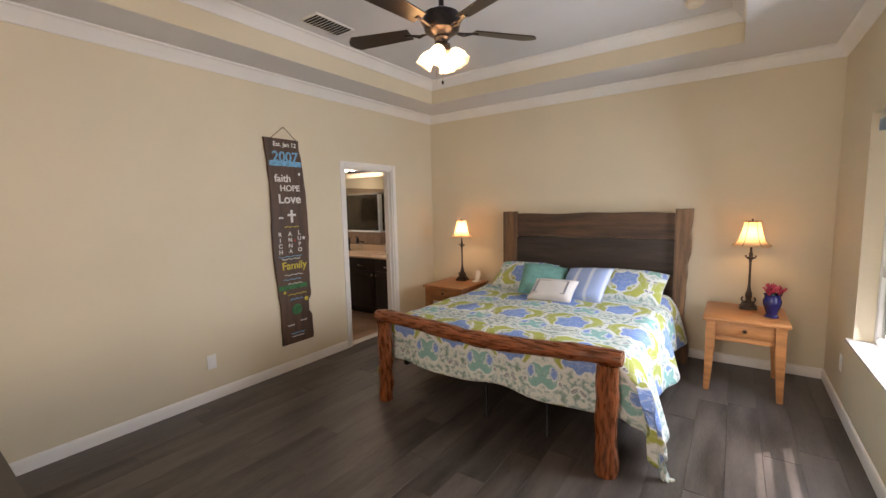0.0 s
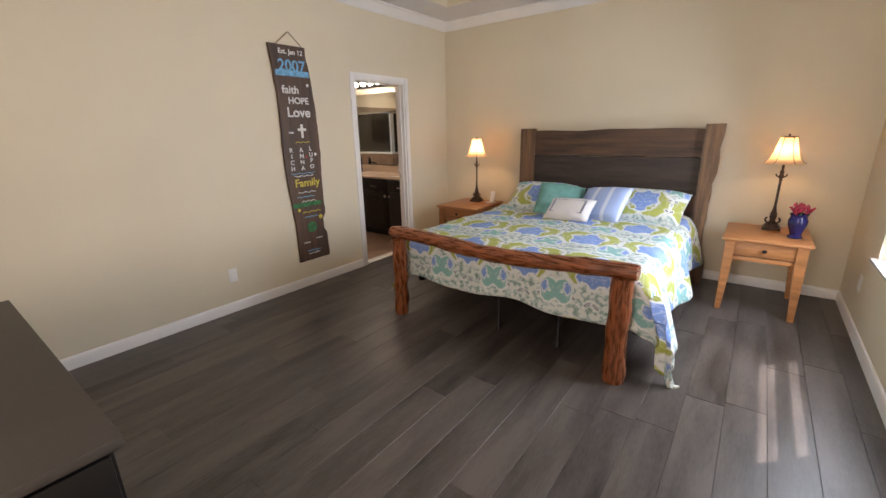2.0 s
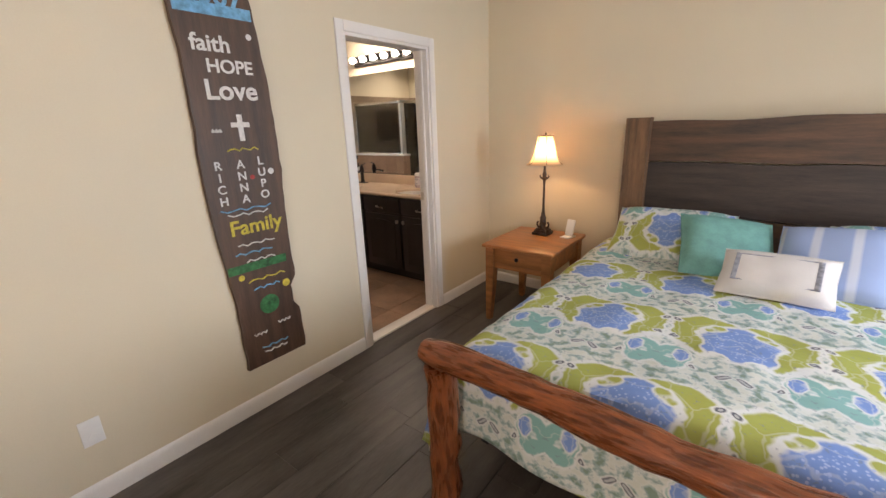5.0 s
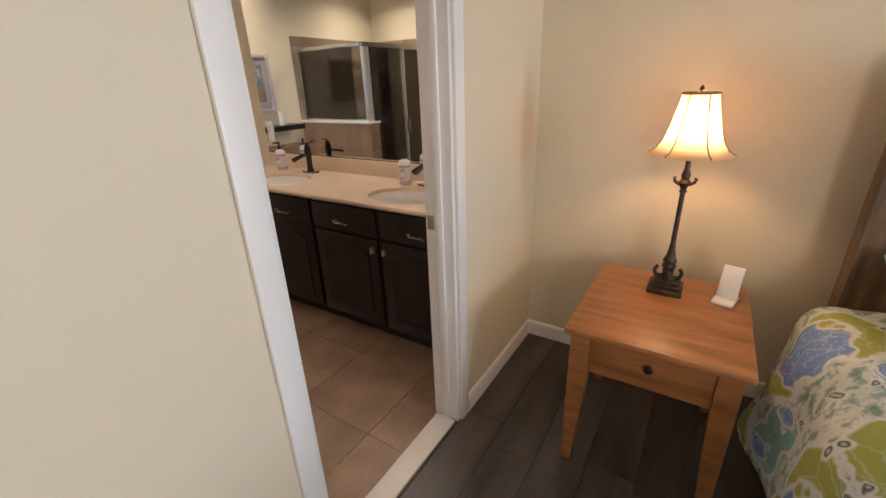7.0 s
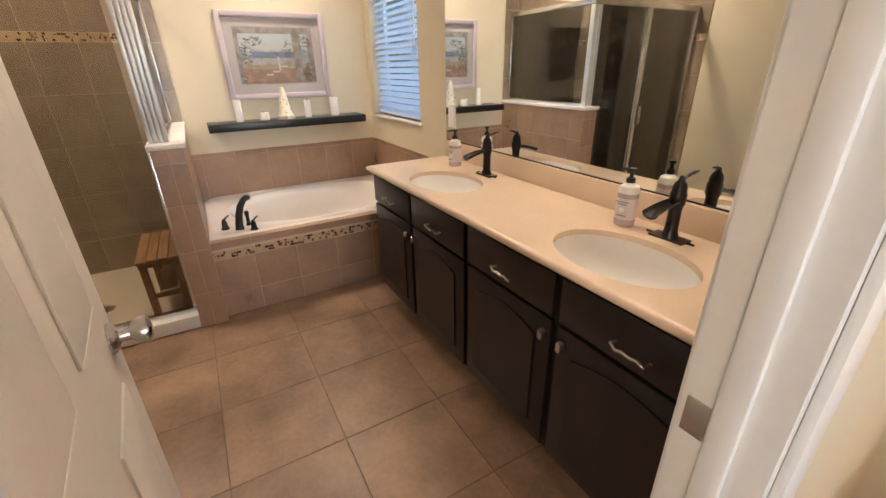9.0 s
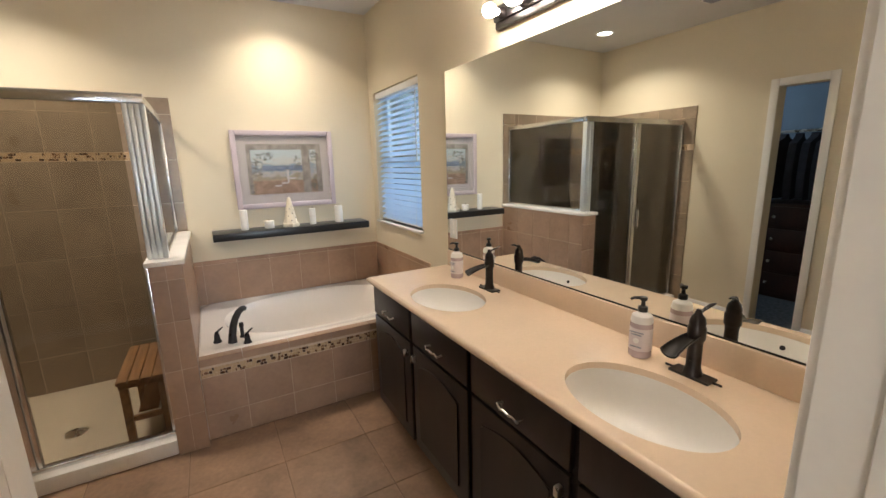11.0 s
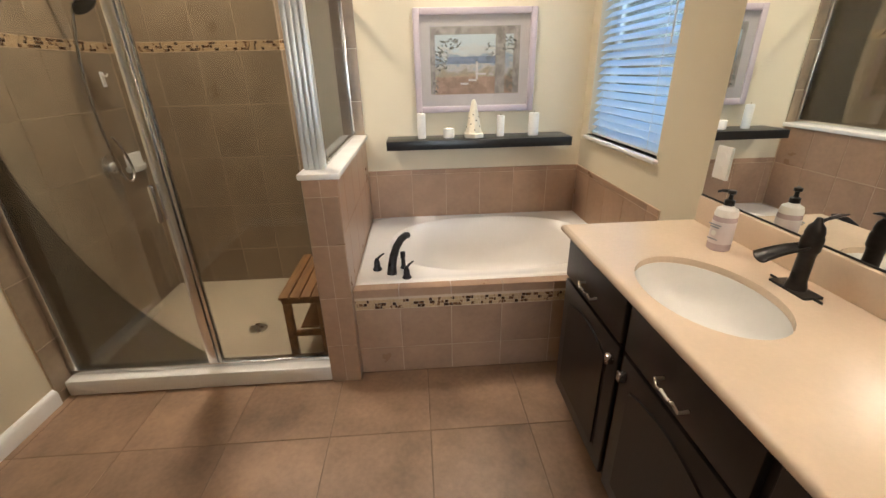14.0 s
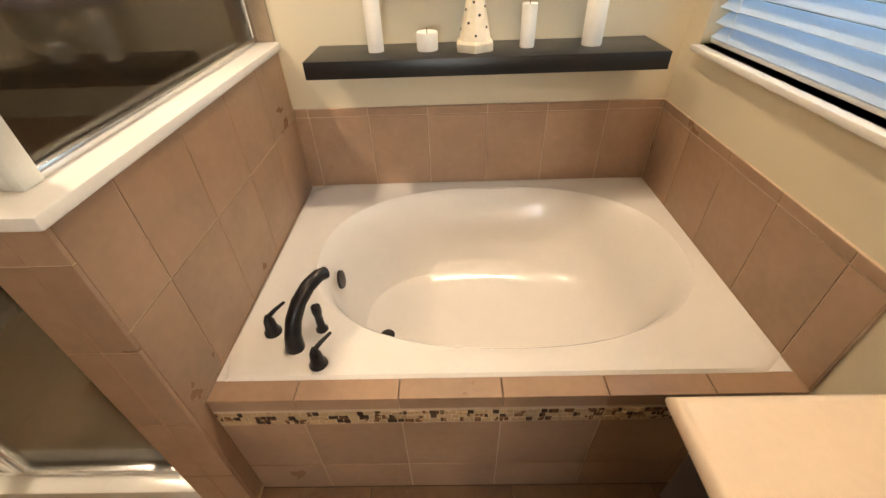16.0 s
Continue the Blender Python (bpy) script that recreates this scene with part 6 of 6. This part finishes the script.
S = bpy.data.objects
TW, TH = 0.232, 0.262
WZ = 0.818
surround = tagged(thing("tub_surround", "beige ceramic wall tile round the tub", "tile"), kind="structure")
part("grout_bed", box(TX, TX + 0.0078, HY1, 0, DECK - 0.05, WZ - 0.001), M["grout"], surround, smooth=False)
part("grout_bed", box(TX + 0.0078, HX, -0.0078, 0, DECK - 0.05, WZ - 0.001), M["grout"], surround, smooth=False)
tiling(surround, M["wtile"], "tile", cuts(HY1, -0.009, TW, -0.215), [(DECK, DECK + 0.30), (DECK + 0.30, WZ)], on_x(TX + 0.001, 1))
tiling(surround, M["wtile"], "tile", cuts(TX + 0.010, HX, TW), [(DECK, DECK + 0.30), (DECK + 0.30, WZ)], on_y(-0.001, -1))
hw = S["half_wall"]
tiling(hw, M["wtile"], "tile", cuts(TX + 0.010, HF - 0.009, TW), [(0.02, DECK), (DECK, DECK + 0.30), (DECK + 0.30, HZ)], on_y(HY1 - 0.009, 1))
tiling(hw, M["wtile"], "tile", cuts(HY0, HY1, 0.0725), [(0.0, 0.212), (0.212, 0.474), (0.474, 0.736), (0.736, 0.955), (0.955, HZ)], on_x(HF - 0.009, 1))
tiling(hw, M["stile"], "tile", cuts(TX + 0.010, HX - 0.06, TW), cuts(0.055, HZ, TH), on_y(HY0 + 0.009, -1))
ap = S["tub_apron"]
tiling(ap, M["wtile"], "tile", cuts(HY1, -0.001, 0.25, -1.216), [(0.0, 0.147), (0.147, 0.372)], on_x(HX - 0.009, 1))
tiling(ap, M["wtile"], "deck_tile", cuts(HY1, -0.001, 0.25, -1.216), [(0.0, 0.060)], lambda u, v: Matrix.Translation((HX - 0.028, u, DECK - 0.046)) @ Matrix(((0, 1, 0), (-1, 0, 0), (0, 0, 1))).to_4x4(), thick=0.042)
sw = tagged(thing("shower_tiling", "taupe ceramic tile on the shower walls", "tile"), kind="structure")
part("grout_bed", box(TX, TX + 0.0078, SY, HY0, 0.05, 1.967), M["grout"], sw, smooth=False)
part("grout_bed", box(TX + 0.0078, -2.336, SY, SY + 0.0078, 0.05, 1.967), M["grout"], sw, smooth=False)
SZ = [(0.055, 0.30), (0.30, 0.62), (0.62, 0.94), (0.94, 1.26), (1.26, 1.558), (1.612, 1.86), (1.86, 1.968)]
tiling(sw, M["stile"], "tile", cuts(SY + 0.010, HY0, 0.245), SZ, on_x(TX + 0.001, 1))
tiling(sw, M["stile"], "tile", cuts(TX + 0.010, -2.335, 0.245), SZ, on_y(SY + 0.001, 1))
tiling(sw, M["stile"], "tile", [(HY0, HY1 - 0.0)], [(HZ + 0.026, 1.26), (1.26, 1.558), (1.558, 1.86), (1.86, 1.968)], on_x(TX + 0.001, 1))
tiling(sw, M["stile"], "tile", [(-2.42, -2.335)], [(0.0, 0.055)], on_y(SY + 0.001, 1))


def mosaic(parent, u0, u1, v0, v1, place, seed):
    """A strip of small mixed glass and stone pieces, joined."""
    rng = random.Random(seed)
    verts, faces = [], []
    u = u0
    rows = 3
    hh = (v1 - v0) / rows
    for r in range(rows):
        u = u0 - rng.uniform(0, 0.01)
        while u < u1:
            w = rng.choice((0.012, 0.018, 0.018, 0.026))
            a, b = max(u0, u) + 0.001, min(u1, u + w) - 0.001
            if b - a > 0.004:
                c, d, z = v0 + r * hh + 0.001, v0 + (r + 1) * hh - 0.001, 0.008 + rng.uniform(0, 0.0025)
                m = place((a + b) / 2, (c + d) / 2)
                w2, h2, k = (b - a) / 2, (d - c) / 2, len(verts)
                for zz, s in ((0, 1), (z - 0.001, 1), (z, 0.9)):
                    for x, y in ((-1, -1), (1, -1), (1, 1), (-1, 1)):
                        verts.append(m @ Vector((x * w2 * s, y * h2 * s, zz)))
                for t in (0, 4):
                    for i in range(4):
                        faces.append((k + t + i, k + t + (i + 1) % 4, k + t + 4 + (i + 1) % 4, k + t + 4 + i))
                faces.append((k + 8, k + 9, k + 10, k + 11))
            u += w
    me = bpy.data.meshes.new("mosaic_strip")
    me.from_pydata([tuple(v) for v in verts], [], faces)
    me.materials.append(M["mosaic"])
    ob = new("mosaic_strip", me)
    ob.parent = parent
    tagged(ob, "brown and cream glass mosaic border", kind="stuff")


mosaic(ap, HY1, -0.001, 0.374, 0.424, on_x(HX - 0.009, 1), 1)
mosaic(sw, SY + 0.012, HY0, 1.560, 1.610, on_x(TX + 0.001, 1), 2)
mosaic(sw, TX + 0.012, -2.40, 1.560, 1.610, on_y(SY + 0.001, 1), 3)

# floor tiles and planks
ft = S["floor_bathroom"]
tiling(ft, M["tile"], "tile", cuts(HX, -0.036, 0.430, -1.167), cuts(TY, -0.0, 0.430, -1.095), lambda u, v: Matrix.Translation((u, v, -0.0095)), gap=0.004)
fb = S["floor_bedroom"]
rng = random.Random(11)

for i, (x0, x1) in enumerate(cuts(0.0, BX, 0.182)):
    y = BY - rng.uniform(0, 1.2)
    while y < 0:
        y0, y1 = max(BY, y), min(0.0, y + 1.22)
        if y1 - y0 > 0.02:
            tiling(fb, M["plank"], "plank", [(x0, x1)], [(y0, y1)], lambda u, v: Matrix.Translation((u, v, -0.0085)), gap=0.0014, thick=0.0085, bevel=0.0012)
        y += 1.22
tiling(fb, M["plank"], "plank", [(-0.036, 0.0)], [(DY0, DY1)], lambda u, v: Matrix.Translation((u, v, -0.0085)), gap=0.001, thick=0.0085)
